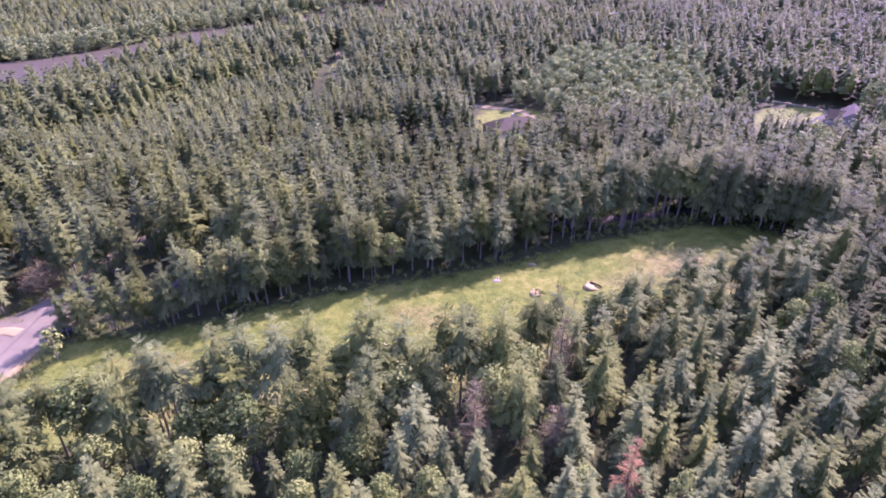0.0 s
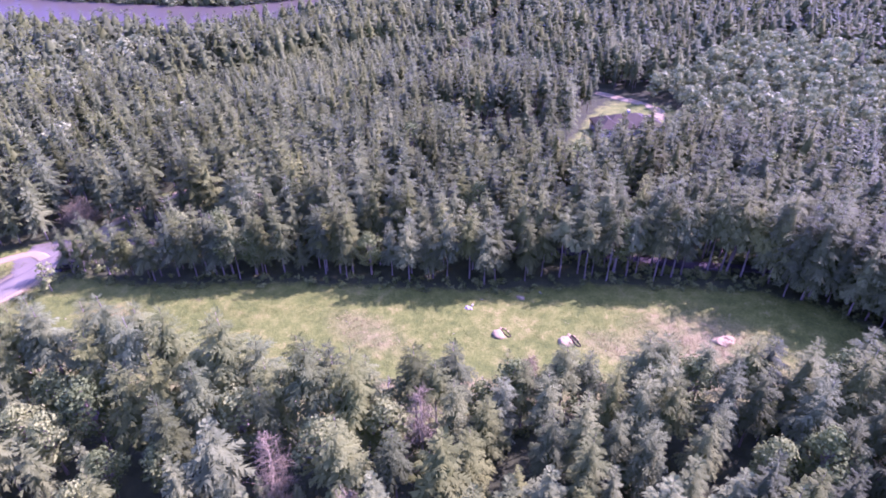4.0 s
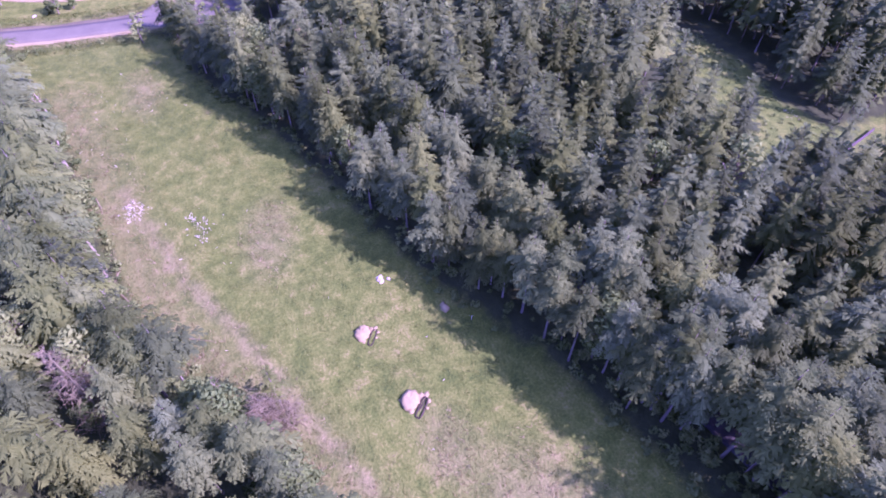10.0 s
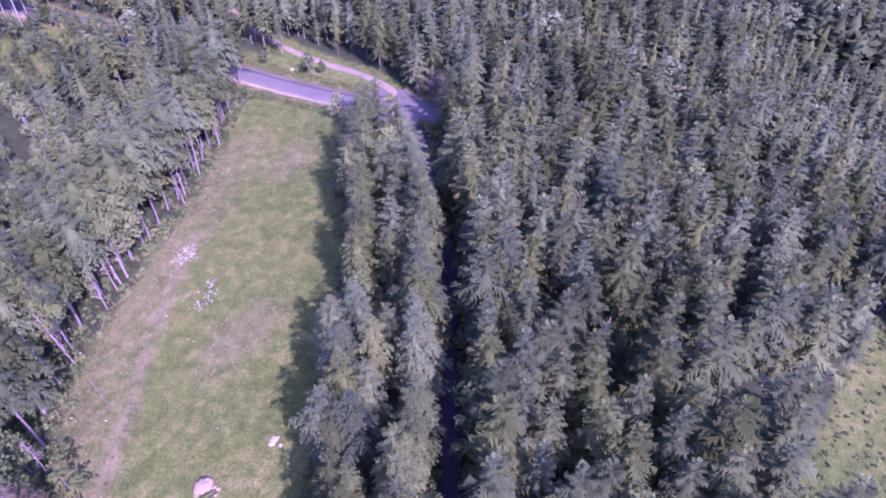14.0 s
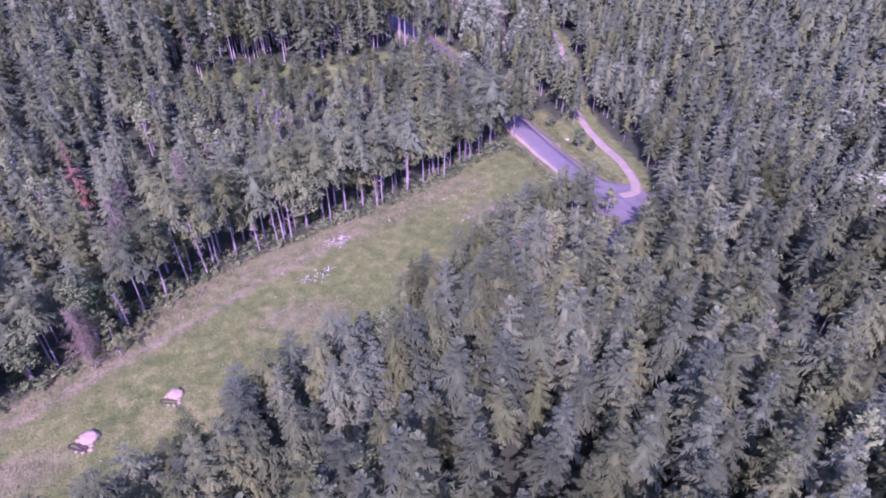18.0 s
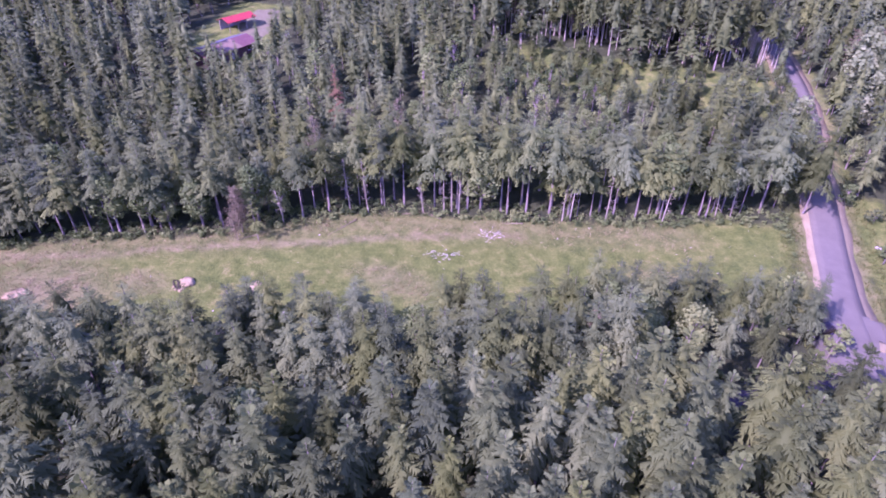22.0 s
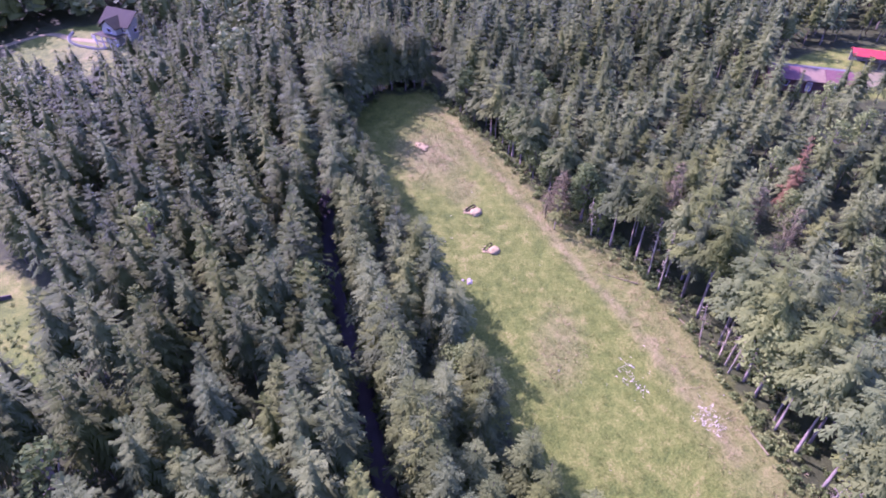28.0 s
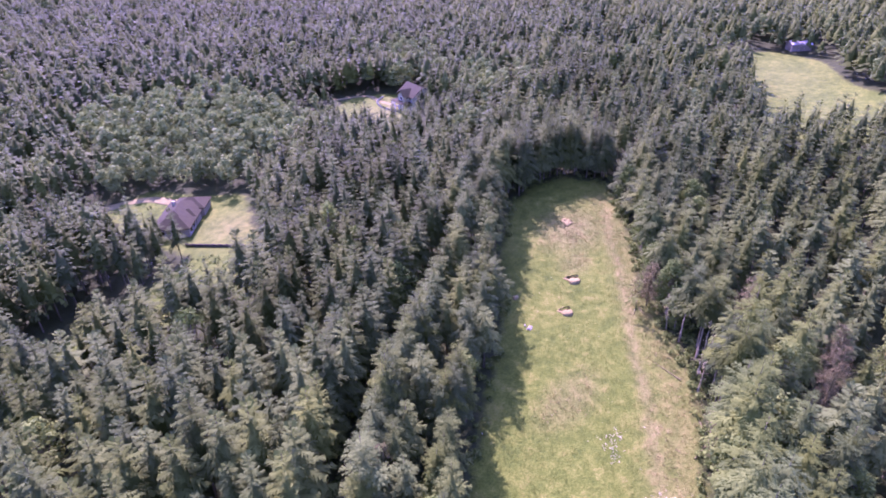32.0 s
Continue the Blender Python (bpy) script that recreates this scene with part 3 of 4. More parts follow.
def tree_room(x, y):
    """Metres to the nearest open ground; negative where no tree stands."""
    room = np.full(x.shape, 1e3)
    for poly in (MEADOW, HOUSE_YARD, GREEN, FAR_YARD, FAR_MEADOW, RED_YARD, ISLAND, LAKE):
        room = np.minimum(room, -depth_in(poly, x, y))
    for line, half in ((ROAD, np.where(y < 30, 3.4, 5.4)), (LOOP, np.where(y < -3, 3.2, np.where(y < 16, 4.4, np.where(y < 36, 2.4, 4.0)))), (LANE, np.where(x > 15, 1.0, 3.4)), (NORTH_LANE, np.where((y > 228) & (y < 310), 4.6, 1.8)), (HOUSE_DRIVE, 4.5), (FAR_DRIVE, 5.5)):
        room = np.minimum(room, line_distance(line, x, y) - half)
    return room


def broad_share(x, y):
    """How many of the trees are broadleaved."""
    s = np.full(x.shape, 0.035)
    for wood, share in (([(60, 290), (105, 276), (104, 212), (90, 192), (68, 184), (34, 190), (22, 222), (28, 250)], 0.97), ([(181, 232), (209, 228), (175, 176), (172, 152), (126, 124), (110, 138), (142, 170), (152, 196)], 0.75), ([(86, 126), (101, 132), (101, 146), (88, 142)], 0.8), ([(-230, 150), (-190, 205), (-168, 190), (-160, 165), (-176, 130)], 0.6)):
        s = np.maximum(s, np.clip(0.5 + (depth_in(wood, x, y) + lumps(x, y, 9) * 5) / 12, 0, 1) * share)
    s = np.maximum(s, np.clip(1.0 - np.abs(line_distance([(-430, 262), (-279, 292), (-238, 306), (-203, 346), (-186, 386), (-149, 416), (-87, 486), (60, 570)], x, y) - 18) / 30, 0, 0.9))
    s = np.maximum(s, np.where(y < 66 + 0.2 * x, np.clip(1.0 - np.abs(-depth_in(MEADOW, x, y) - 2) / 6, 0, 0.14), 0))
    s = np.maximum(s, np.clip(1.2 - np.hypot((x + 16) / 45, (y - 18) / 28), 0, 0.42))
    s = np.maximum(s, np.clip(1.2 - np.hypot((x + 48) / 18, (y - 80) / 10), 0, 0.3))
    s = np.maximum(s, np.clip(1.1 - np.hypot((x + 118) / 22, (y + 25) / 26), 0, 0.6))
    return s


def tree_height(x, y):
    h = 16.2 + lumps(x, y, 22) * 2.2
    h = h - np.clip(1.0 - np.hypot((x + 15) / 60, (y - 20) / 26), 0, 1) * 4.0
    h = h + np.clip((y - 88 - 0.18 * x) / 8, 0, 1) * 2.5 - 0.7 * np.clip((y - 66 - 0.18 * x) / 8, 0, 1)
    h = h + np.clip(1.3 - np.hypot((x - 72) / 22, (y - 108) / 18), 0, 1) * 0.5 + 1.5 * np.clip((x - 12) / 10, 0, 1) * np.clip(1.0 - np.abs(y - 106) / 12, 0, 1) * (x < 62)
    h = h + np.clip(1.4 - np.hypot((x + 14) / 12, (y - 188) / 12), 0, 1) * 4.0
    h = h - 4.0 * np.clip(1.6 + depth_in(RED_YARD, x, y) / 16, 0, 1) * (x < 58) - 3.5 * np.clip(1.4 + depth_in(SCRUB, x, y) / 18, 0, 1) * np.clip((x + 90) / 8, 0, 1)
    h = h - 3.0 * np.clip(1.4 + depth_in(HOUSE_YARD, x, y) / 16, 0, 1)
    h = h - 7.0 * np.clip(1.8 + depth_in(FAR_YARD, x, y) / 16, 0, 1) * (x < 128)
    h = h - 4.0 * np.clip(1.3 - np.hypot((x + 64) / 12, (y - 222) / 16), 0, 1)
    h = h - 2.0 * np.clip(1.5 - np.hypot((x + 74) / 12, (y - 72) / 9), 0, 1)
    h = h + 4.5 * np.clip(1.5 + depth_in(MEADOW, x, y) / 10, 0, 1) * np.clip((12 - x) / 8, 0, 1) * (y < 60)
    h = h - 4.0 * np.clip(2.0 - line_distance(ROAD, x, y) / 6, 0, 1) * (y < 25)
    h = np.where(inside(PLANTATION, x, y), 11.5, h)
    h = h + 8.0 * np.clip(1.3 - line_distance(LAKE, x, y, True) / 70, 0, 1) * (y < 330 + 0.6 * x)
    h = np.where(inside(SCRUB, x, y), 6.0, h)
    h = h + np.where((y < -31) & (y > -80) & (x < -5) & (x > -94), 6.5, 0)
    for cx, cy in ((-1.8, 33.2), (11.5, 45.8)):  # room round the two dead firs
        h = np.where(np.hypot(x - cx, y - cy) < 4.0, 0.6 * h, h)
    return h


# placing: dense near the meadow, thinner far off
spots = []
for ring, (lo, hi, spacing) in enumerate((((-190, -120), (200, 265), 5.4), ((-360, -300), (420, 540), 6.6), ((-500, -300), (760, 760), 9.2))):
    x, y = scatter(lo, hi, spacing, 11 + ring)
    keep = np.full(x.shape, True)
    for lo2, hi2 in [((-190, -120), (200, 265)), ((-360, -300), (420, 540))][:ring]:
        keep &= ~((x > lo2[0]) & (x < hi2[0]) & (y > lo2[1]) & (y < hi2[1]))
    r = np.hypot(x, y - 70)
    keep &= (r < 330) | (y > 120) | (x > 120)
    keep &= (r < 640) | (x > 150)
    room = tree_room(x, y)
    keep &= (room > 0.7) & ~inside(PLANTATION, x, y)
    spots.append(np.stack([x[keep], y[keep], room[keep]], 1))
x, y = scatter((-170, 150), (0, 300), 3.7, 17)
room = tree_room(x, y)
keep = inside(PLANTATION, x, y) & (room > 0.7)
spots.append(np.stack([x[keep], y[keep], room[keep]], 1))
x, y = scatter((-92, -52), (-14, -37), 3.3, 18)  # crowded stems of the tall stand
spots.append(np.stack([x, y, np.full(x.shape, 2.0)], 1))
# close rows along the lane and the north side of the meadow
g = np.random.default_rng(3)
for line, step, offsets in ((LANE[2:10], 3.1, (2.9, -2.9)), ([(-72, 67), (-61, 68.5), (-35, 79), (-26, 82), (7, 91), (24, 99), (42, 104)], 3.4, (0.3,)), ([(-74, 32.5), (-57, 37.5), (-39, 41.5), (-17, 44.5), (3, 48.5), (12, 54.5), (25, 61.5), (47, 69.5), (66, 78.5)], 4.4, (-0.2,)), ([(58, 107), (68, 104.5), (77, 99), (79, 88), (77, 82)], 2.6, (0.4, -3.0)), ([(-92.3, -34), (-92.3, -16), (-89.6, 5), (-87.0, 25), (-85.6, 31)], 2.9, (0.0,)), ([(-107.2, 30), (-113.8, 17), (-123.5, 4), (-132.5, -8), (-146, -34)], 3.2, (0.0,))):
    pts = smooth_line(line, step)
    for a, b in zip(pts, pts[1:]):
        d = (b - a).normalized()
        for off in offsets:
            q = a + Vector((-d.y, d.x)) * (off + g.uniform(-0.5, 0.5) + (math.copysign(1.5, off) if a.x < 15 and off in (2.9, -2.9) else 0)) + d * g.uniform(-0.8, 0.8)
            if not inside(MEADOW, q.x, q.y) and line_distance(ROAD, q.x, q.y) > (3.5 if q.y < 30 else 6.5) and line_distance(LOOP, q.x, q.y) > (4.2 if q.y < 16 else 2.4) and line_distance(LANE, q.x, q.y) > 1.7:
                spots.append(np.array([[q.x, q.y, 1.0]]))
spots = np.concatenate(spots)
sx, sy = spots[:, 0], spots[:, 1]
sz = ground_zs(sx, sy)
ld = depth_in(LAKE, sx, sy)
sz = np.where(ld > -40, np.minimum(sz, -13.0 + np.clip(-ld - 4, -2, 40) * 0.12), sz)
to_meadow = -depth_in(MEADOW, sx, sy)
g = np.random.default_rng(5)
n_trees = len(sx)
is_broad = g.random(n_trees) < broad_share(sx, sy)
height = tree_height(sx, sy) * np.where(g.random(n_trees) < 0.12, g.uniform(0.5, 0.75, n_trees), g.uniform(0.80, 1.08, n_trees))
turn = g.uniform(0, 6.283, n_trees)
wide_by = g.uniform(0.80, 1.22, n_trees)
tone = g.normal(0.45, 0.26, n_trees) + 0.18 * lumps(sx, sy, 26)
tone = tone + np.where(g.random(n_trees) < 0.07, 0.4, 0)
tone = tone + np.where(inside(PLANTATION, sx, sy), 0.25, 0) - 0.3 * np.clip(1.3 - line_distance(LAKE, sx, sy, True) / 70, 0, 1) * (sy < 330 + 0.6 * sx)
# far tones evened out; shade in the tall stand put into its tone
tone = 0.42 + (tone - 0.42) * np.where(np.hypot(sx + 5, sy - 70) > 170, 0.55, 1.0) - 0.25 * ((sy < -32) & (sy > -60) & (sx < -12) & (sx > -94))
# lens veil over the southern stand put into its tone; north slightly darker
tone = np.clip(tone + 0.55 * np.clip(1.4 - np.hypot((sx + 2) / 60, (sy - 26) / 28), 0, 1) - 0.1 * np.clip((sy - 100) / 20, 0, 1), 0, 1)


def forest(name, templates, pick, mats, label, category, girth=1.0):
    """Many trees joined into one mesh. templates: crown and trunk arrays of trees 16 m high."""
    vs, fs, ts, ms, o = [], [], [], [], 0
    for k in range(len(templates)):
        sel = pick[np.arange(len(pick)) % len(templates) == k]
        if not len(sel):
            continue
        cv, cf, tv, tf = templates[k]
        tf = np.concatenate([tf[:, (0, 1, 2)], tf[:, (0, 2, 3)]]) if tv is not None else np.zeros((0, 3), int)
        v = np.concatenate([cv, tv]) if tv is not None else cv
        f = np.concatenate([cf, tf + len(cv)])
        m = np.concatenate([np.zeros(len(cf), int), np.ones(len(tf), int)])
        s = height[sel] / 16.0
        wide = girth * s * np.where(inside(SCRUB, sx[sel], sy[sel]), 2.0, 1.0) * wide_by[sel]
        c, n = np.cos(turn[sel]), np.sin(turn[sel])
        px = (v[None, :, 0] * c[:, None] - v[None, :, 1] * n[:, None]) * wide[:, None] + sx[sel][:, None]
        py = (v[None, :, 0] * n[:, None] + v[None, :, 1] * c[:, None]) * wide[:, None] + sy[sel][:, None]
        pz = v[None, :, 2] * s[:, None] + sz[sel][:, None]
        vs.append(np.stack([px, py, pz], -1).reshape(-1, 3))
        fs.append((f[None] + (np.arange(len(sel)) * len(v))[:, None, None] + o).reshape(-1, 3))
        ms.append(np.tile(m, len(sel)))
        ts.append(np.repeat(tone[sel], len(v)))
        o += len(sel) * len(v)
    if vs:
        me = mesh_of(name, np.concatenate(vs), np.concatenate(fs), mats, smooth=True, tint=np.concatenate(ts), face_mat=np.concatenate(ms))
        tagged(new(name, me), label, category, kind="stuff")


order = np.argsort(to_meadow)
near_fir = order[~is_broad[order]][:280]
near_broad = order[is_broad[order]][:60]
single = np.zeros(n_trees, bool)
single[near_fir] = single[near_broad] = True
centre = np.hypot(sx + 5, sy - 70)
rest = np.arange(n_trees)
wall = (sy < -32) & (sy > -58) & (sx < -12) & (sx > -94) & ~is_broad
wall_fir = rest[wall & ~single]
single_or_wall = single | wall
mid_fir = rest[~single_or_wall & ~is_broad & (centre < 108)]
far_fir = rest[~single_or_wall & ~is_broad & (centre >= 108) & (centre < 175)]
farther_fir = rest[~single_or_wall & ~is_broad & (centre >= 175) & (centre < 290)]
rim_fir = rest[~single & ~is_broad & (centre >= 290)]
mid_broad = rest[~single & is_broad & (centre < 105)]
far_broad = rest[~single & is_broad & (centre >= 105)]

T_MID = [conifer(20 + k, 16, 3.2, 0.25 + 0.02 * k, 13, 8, 5, 5, 0.42) for k in range(9)]
T_FAR = [conifer(40 + k, 16, 3.1, 0.28 + 0.03 * k, 8, 7, 2, 3, 0.5, 1.1) for k in range(6)]
T_FARTHER = [conifer(50 + k, 16, 3.0, 0.30 + 0.03 * k, 6, 6, 1, 3, 0.7, 1.5)[:2] + (None, None) for k in range(6)]
T_RIM = [conifer(60 + k, 16, 3.3, 0.28, 4, 5, 1, 3, 0.75, 1.6)[:2] + (None, None) for k in range(4)]
B_MID = [broadleaf(80 + k, 14, 3.6, 16, 45, 0.34) for k in range(3)]
B_FAR = [broadleaf(90 + k, 13, 4.0, 13, 20, 0.68)[:2] + (None, None) for k in range(3)]
forest("fir_forest", T_MID, mid_fir, [M_NEEDLE_MANY, M_BARK], "dense dark green firs round the meadow", "forest", 1.0)
T_WALL = [conifer(70 + k, 16, 2.8, 0.54, 7, 8, 3, 6, 0.45) for k in range(3)]
forest("tall_firs", T_WALL, wall_fir, [M_NEEDLE_MANY, M_PALEBARK], "tall firs with bare pale trunks at a clearing's edge", "forest", 1.0)
forest("fir_forest", T_FAR, far_fir, [M_NEEDLE_MANY, M_BARK], "dense dark green firs farther from the meadow", "forest", 1.1)
forest("fir_forest", T_FARTHER, farther_fir, [M_NEEDLE_MANY, M_BARK], "dense dark green firs beyond the clearings", "forest", 1.25)
forest("distant_forest", T_RIM, rim_fir, [M_NEEDLE_MANY], "distant dark green fir forest", "forest", 1.55)
forest("broadleaf_wood", B_MID, mid_broad, [M_LEAF_MANY, M_BARK], "bright green broadleaved trees among the firs", "wood", 0.95)
forest("distant_broadleaf_wood", B_FAR, far_broad, [M_GREYLEAF_MANY], "pale grey-green broadleaved trees", "wood", 0.9)


def tree_thing(name, at, label, category, trunk, crown, mats, group, names=("trunk", "crown")):
    """A tree that stands by itself: trunk and crown under one empty. trunk, crown: meshes, shared between alike trees."""
    ob = empty(name, at, label, category, group)
    for nm, me in zip(names, (trunk, crown)):
        p = new(nm, me)
        p.parent = ob
    return ob


def tree_meshes(t, mats, name):
    cv, cf, tv, tf = t
    return mesh_of(name + "_trunk", tv, tf, mats[1], smooth=True), mesh_of(name + "_crown", cv, cf, mats[0], smooth=True)


H_FIR = [tree_meshes(conifer(100 + k, 16, 3.1, f, round(17 * (1 - f)), 8, 3, 7, 0.4, 1.1, fine=True), (M_NEEDLE, M_BARK), "fir") for k, f in enumerate((0.24, 0.30, 0.33, 0.38, 0.44, 0.52, 0.60))]
# the same firs with the brightened needle colour
H_BRIGHT = []
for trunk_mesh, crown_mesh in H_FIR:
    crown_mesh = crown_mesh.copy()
    crown_mesh.materials[0] = M_NEEDLE_BRIGHT
    H_BRIGHT.append((trunk_mesh, crown_mesh))
H_BROAD = [tree_meshes(broadleaf(120 + k, 11, 3.0, 26, 80, 0.22), (M_LEAF, M_BARK), "broadleaf") for k in range(3)]
for j, k in enumerate(near_fir):
    s = height[k] / 16
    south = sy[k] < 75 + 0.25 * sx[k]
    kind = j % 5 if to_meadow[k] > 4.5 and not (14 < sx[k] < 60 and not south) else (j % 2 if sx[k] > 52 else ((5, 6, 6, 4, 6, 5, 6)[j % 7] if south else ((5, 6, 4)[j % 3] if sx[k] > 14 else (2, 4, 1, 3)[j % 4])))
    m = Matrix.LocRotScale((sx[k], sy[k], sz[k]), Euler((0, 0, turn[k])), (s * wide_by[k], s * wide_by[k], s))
    tree_thing("fir_tree", m, "tall fir with bare lower trunk at the meadow's edge" if to_meadow[k] < 4.5 else "dark green fir standing among other firs", "tree", *(H_BRIGHT if south and sx[k] < 14 and j % 5 else H_FIR)[kind], None, "firs round the meadow")
for j, k in enumerate(near_broad):
    s = height[k] / 16 * 1.1
    tree_thing("broadleaf_tree", Matrix.LocRotScale((sx[k], sy[k], sz[k]), Euler((0, 0, turn[k])), (s, s, s)), "light green broadleaved tree at the forest edge", "tree", *H_BROAD[j % 3], None, "broadleaved trees at the meadow")


# ---- meadow: grass, weeds and litter ----
def blades(name, n, seed, region, chance, size, spread, mat, label, category, lift=0.0):
    """Many small tufts of upright blades in one mesh. chance: a function of place, between 0 and 1."""
    g = np.random.default_rng(seed)
    (x0, y0), (x1, y1) = region
    x, y = g.uniform(x0, x1, n), g.uniform(y0, y1, n)
    k = g.random(n) < chance(x, y)
    x, y = x[k], y[k]
    n = len(x)
    s = g.uniform(0.55, 1.5, n) * size
    z = ground_zs(x, y) + lumps(x, y, 2.2) * 0.10 + lift
    v, f = [], []
    for b in range(3):
        a = g.uniform(0, 6.283, n)
        ox, oy = np.cos(a) * s * 0.3, np.sin(a) * s * 0.3
        wx, wy = -np.sin(a) * s * 0.16, np.cos(a) * s * 0.16
        lx, ly = np.cos(a) * s * spread * g.uniform(0.4, 1.2, n), np.sin(a) * s * spread * g.uniform(0.4, 1.2, n)
        v.append(np.stack([np.stack([x + ox * 0.3 - wx, y + oy * 0.3 - wy, z - 0.05], -1), np.stack([x + ox * 0.3 + wx, y + oy * 0.3 + wy, z - 0.05], -1), np.stack([x + lx, y + ly, z + s], -1)], 1))
    v = np.concatenate(v).reshape(-1, 3)
    f = np.arange(len(v)).reshape(-1, 3)
    tint = np.repeat(np.tile(g.random(n), 3), 3)
    tagged(new(name, mesh_of(name, v, f, mat, tint=tint)), label, category, kind="stuff")


OPEN = ((-84, 33), (76, 106))
blades("grass", 90000, 21, OPEN, lambda x, y: np.where(inside(MEADOW, x, y), 0.55 + 0.35 * lumps(x, y, 4.0), 0), 0.17, 2.2, M_GRASSBLADE, "rough green meadow grass", "grass")
blades("dry_weeds", 64000, 22, OPEN, lambda x, y: np.where(depth_in(MEADOW, x, y) > -2.5, np.clip(dryness(x, y) * (0.6 + 0.7 * lumps(x, y, 2.5)), 0, 1), 0), 0.28, 1.9, M_WEED, "tan and pinkish dry weeds on the meadow", "weeds")
blades("grass", 26000, 23, ((-112, 10), (-74, 84)), lambda x, y: np.where((line_distance(ROAD, x, y) > 4.4) & (line_distance(ROAD, x, y) < 9) & (line_distance(LOOP, x, y) > 2.6), 0.7, 0), 0.3, 1.4, M_GRASSBLADE, "rough grass on the road verge and traffic island", "grass")
M_PETAL = plain("pale_chips", (0.50, 0.51, 0.23), 0.8)


def litter_chance(x, y):
    c = np.clip(1.1 - np.hypot((x + 16) / 5, (y - 60) / 4), 0, 1) * 0.5
    c = np.maximum(c, np.clip(1.1 - np.hypot((x + 24) / 5, (y - 51) / 3), 0, 1) * 0.7)
    c = np.maximum(c, np.clip(1.1 - np.hypot((x + 57) / 9, (y - 55) / 4), 0, 1) * 0.14)
    c = np.maximum(c, np.clip(1.1 - np.hypot((x + 40) / 30, (y - 50) / 8), 0, 1) * 0.05)
    return np.where(inside(MEADOW, x, y), np.maximum(c, 0.006), 0)


blades("wood_chips", 20000, 24, OPEN, litter_chance, 0.17, 1.6, M_PETAL, "bleached wood chips and pale seed heads", "litter")


# undergrowth along the forest edge
g2 = np.random.default_rng(31)
ux, uy = g2.uniform(-84, 80, 14000), g2.uniform(28, 110, 14000)
ud = -depth_in(MEADOW, ux, uy)
uk = (ud > -1.8) & (ud < np.where(uy < 70 + 0.2 * ux, 4.5, 3.0)) & (line_distance(ROAD, ux, uy) > 7) & (line_distance(LANE, ux, uy) > 3.0) & (g2.random(14000) < np.where(uy < 70 + 0.2 * ux, 0.6, 0.25))
ux, uy = ux[uk], uy[uk]
bv, bf, bt, o = [], [], [], 0
SHRUB = [broadleaf(140 + k, 1.6, 0.95, 5, 11, 0.24)[:2] for k in range(4)]
for k in range(len(ux)):
    v, f = SHRUB[k % 4]
    s, a = g2.uniform(0.35, 1.1), g2.uniform(0, 6.283)
    c, n = math.cos(a), math.sin(a)
    bv.append(np.stack([(v[:, 0] * c - v[:, 1] * n) * s + ux[k], (v[:, 0] * n + v[:, 1] * c) * s + uy[k], v[:, 2] * s * 0.9 - 0.35 * s + ground_z(ux[k], uy[k])], -1))
    bf.append(f + o)
    bt.append(np.full(len(v), g2.random()))
    o += len(v)
lx2, ly2 = g2.uniform(-84, 60, 5200), g2.uniform(70, 122, 5200)
ld2 = line_distance(LANE, lx2, ly2)
lk = (ld2 > 1.2) & (ld2 < 5.0) & (g2.random(5200) < 0.8) & (depth_in(MEADOW, lx2, ly2) < 0) & (line_distance(ROAD, lx2, ly2) > 6)
for x, y in zip(lx2[lk], ly2[lk]):
    v, f = SHRUB[len(bv) % 4]
    s, a = g2.uniform(0.4, 1.2), g2.uniform(0, 6.283)
    c, n = math.cos(a), math.sin(a)
    bv.append(np.stack([(v[:, 0] * c - v[:, 1] * n) * s + x, (v[:, 0] * n + v[:, 1] * c) * s + y, v[:, 2] * s - 0.35 * s + ground_z(x, y)], -1))
    bf.append(f + o)
    bt.append(np.full(len(v), g2.uniform(0.2, 1.0)))
    o += len(v)
gx2, gy2 = g2.uniform(-42, 12, 900), g2.uniform(144, 176, 900)
gk = inside(GREEN, gx2, gy2) & (g2.random(900) < 0.9)
for x, y in zip(gx2[gk], gy2[gk]):
    v, f = SHRUB[len(bv) % 4]
    s, a = g2.uniform(0.2, 0.6), g2.uniform(0, 6.283)
    c, n = math.cos(a), math.sin(a)
    bv.append(np.stack([(v[:, 0] * c - v[:, 1] * n) * s + x, (v[:, 0] * n + v[:, 1] * c) * s + y, v[:, 2] * s * 0.7 - 0.35 * s + ground_z(x, y)], -1))
    bf.append(f + o)
    bt.append(np.full(len(v), g2.random()))
    o += len(v)
tagged(new("undergrowth", mesh_of("undergrowth", np.concatenate(bv), np.concatenate(bf), M_LEAF_MANY, tint=np.concatenate(bt))), "low green brambles and brush along the forest edge", "undergrowth", kind="stuff")


# ---- single things in and round the meadow ----
def lump(seed, rx, ry, h, rough=0.18, rings=5, sides=14, floor=-0.15):
    """A rounded uneven heap."""
    r = random.Random(seed)
    bm = bmesh.new()
    rows = []
    for i in range(rings):
        t = i / rings
        rows.append([bm.verts.new((rx * math.cos(a) * math.cos(t * 1.5) * (1 + r.uniform(-rough, rough)), ry * math.sin(a) * math.cos(t * 1.5) * (1 + r.uniform(-rough, rough)), (h * math.sin(t * 1.57) * (1 + r.uniform(-rough, rough))) if i else floor)) for a in (6.283 * j / sides for j in range(sides))])
    top = bm.verts.new((0, 0, h))
    for a, b in zip(rows, rows[1:]):
        for j in range(sides):
            bm.faces.new((a[j], a[(j + 1) % sides], b[(j + 1) % sides], b[j]))
    for j in range(sides):
        bm.faces.new((rows[-1][j], rows[-1][(j + 1) % sides], top))
    return bm


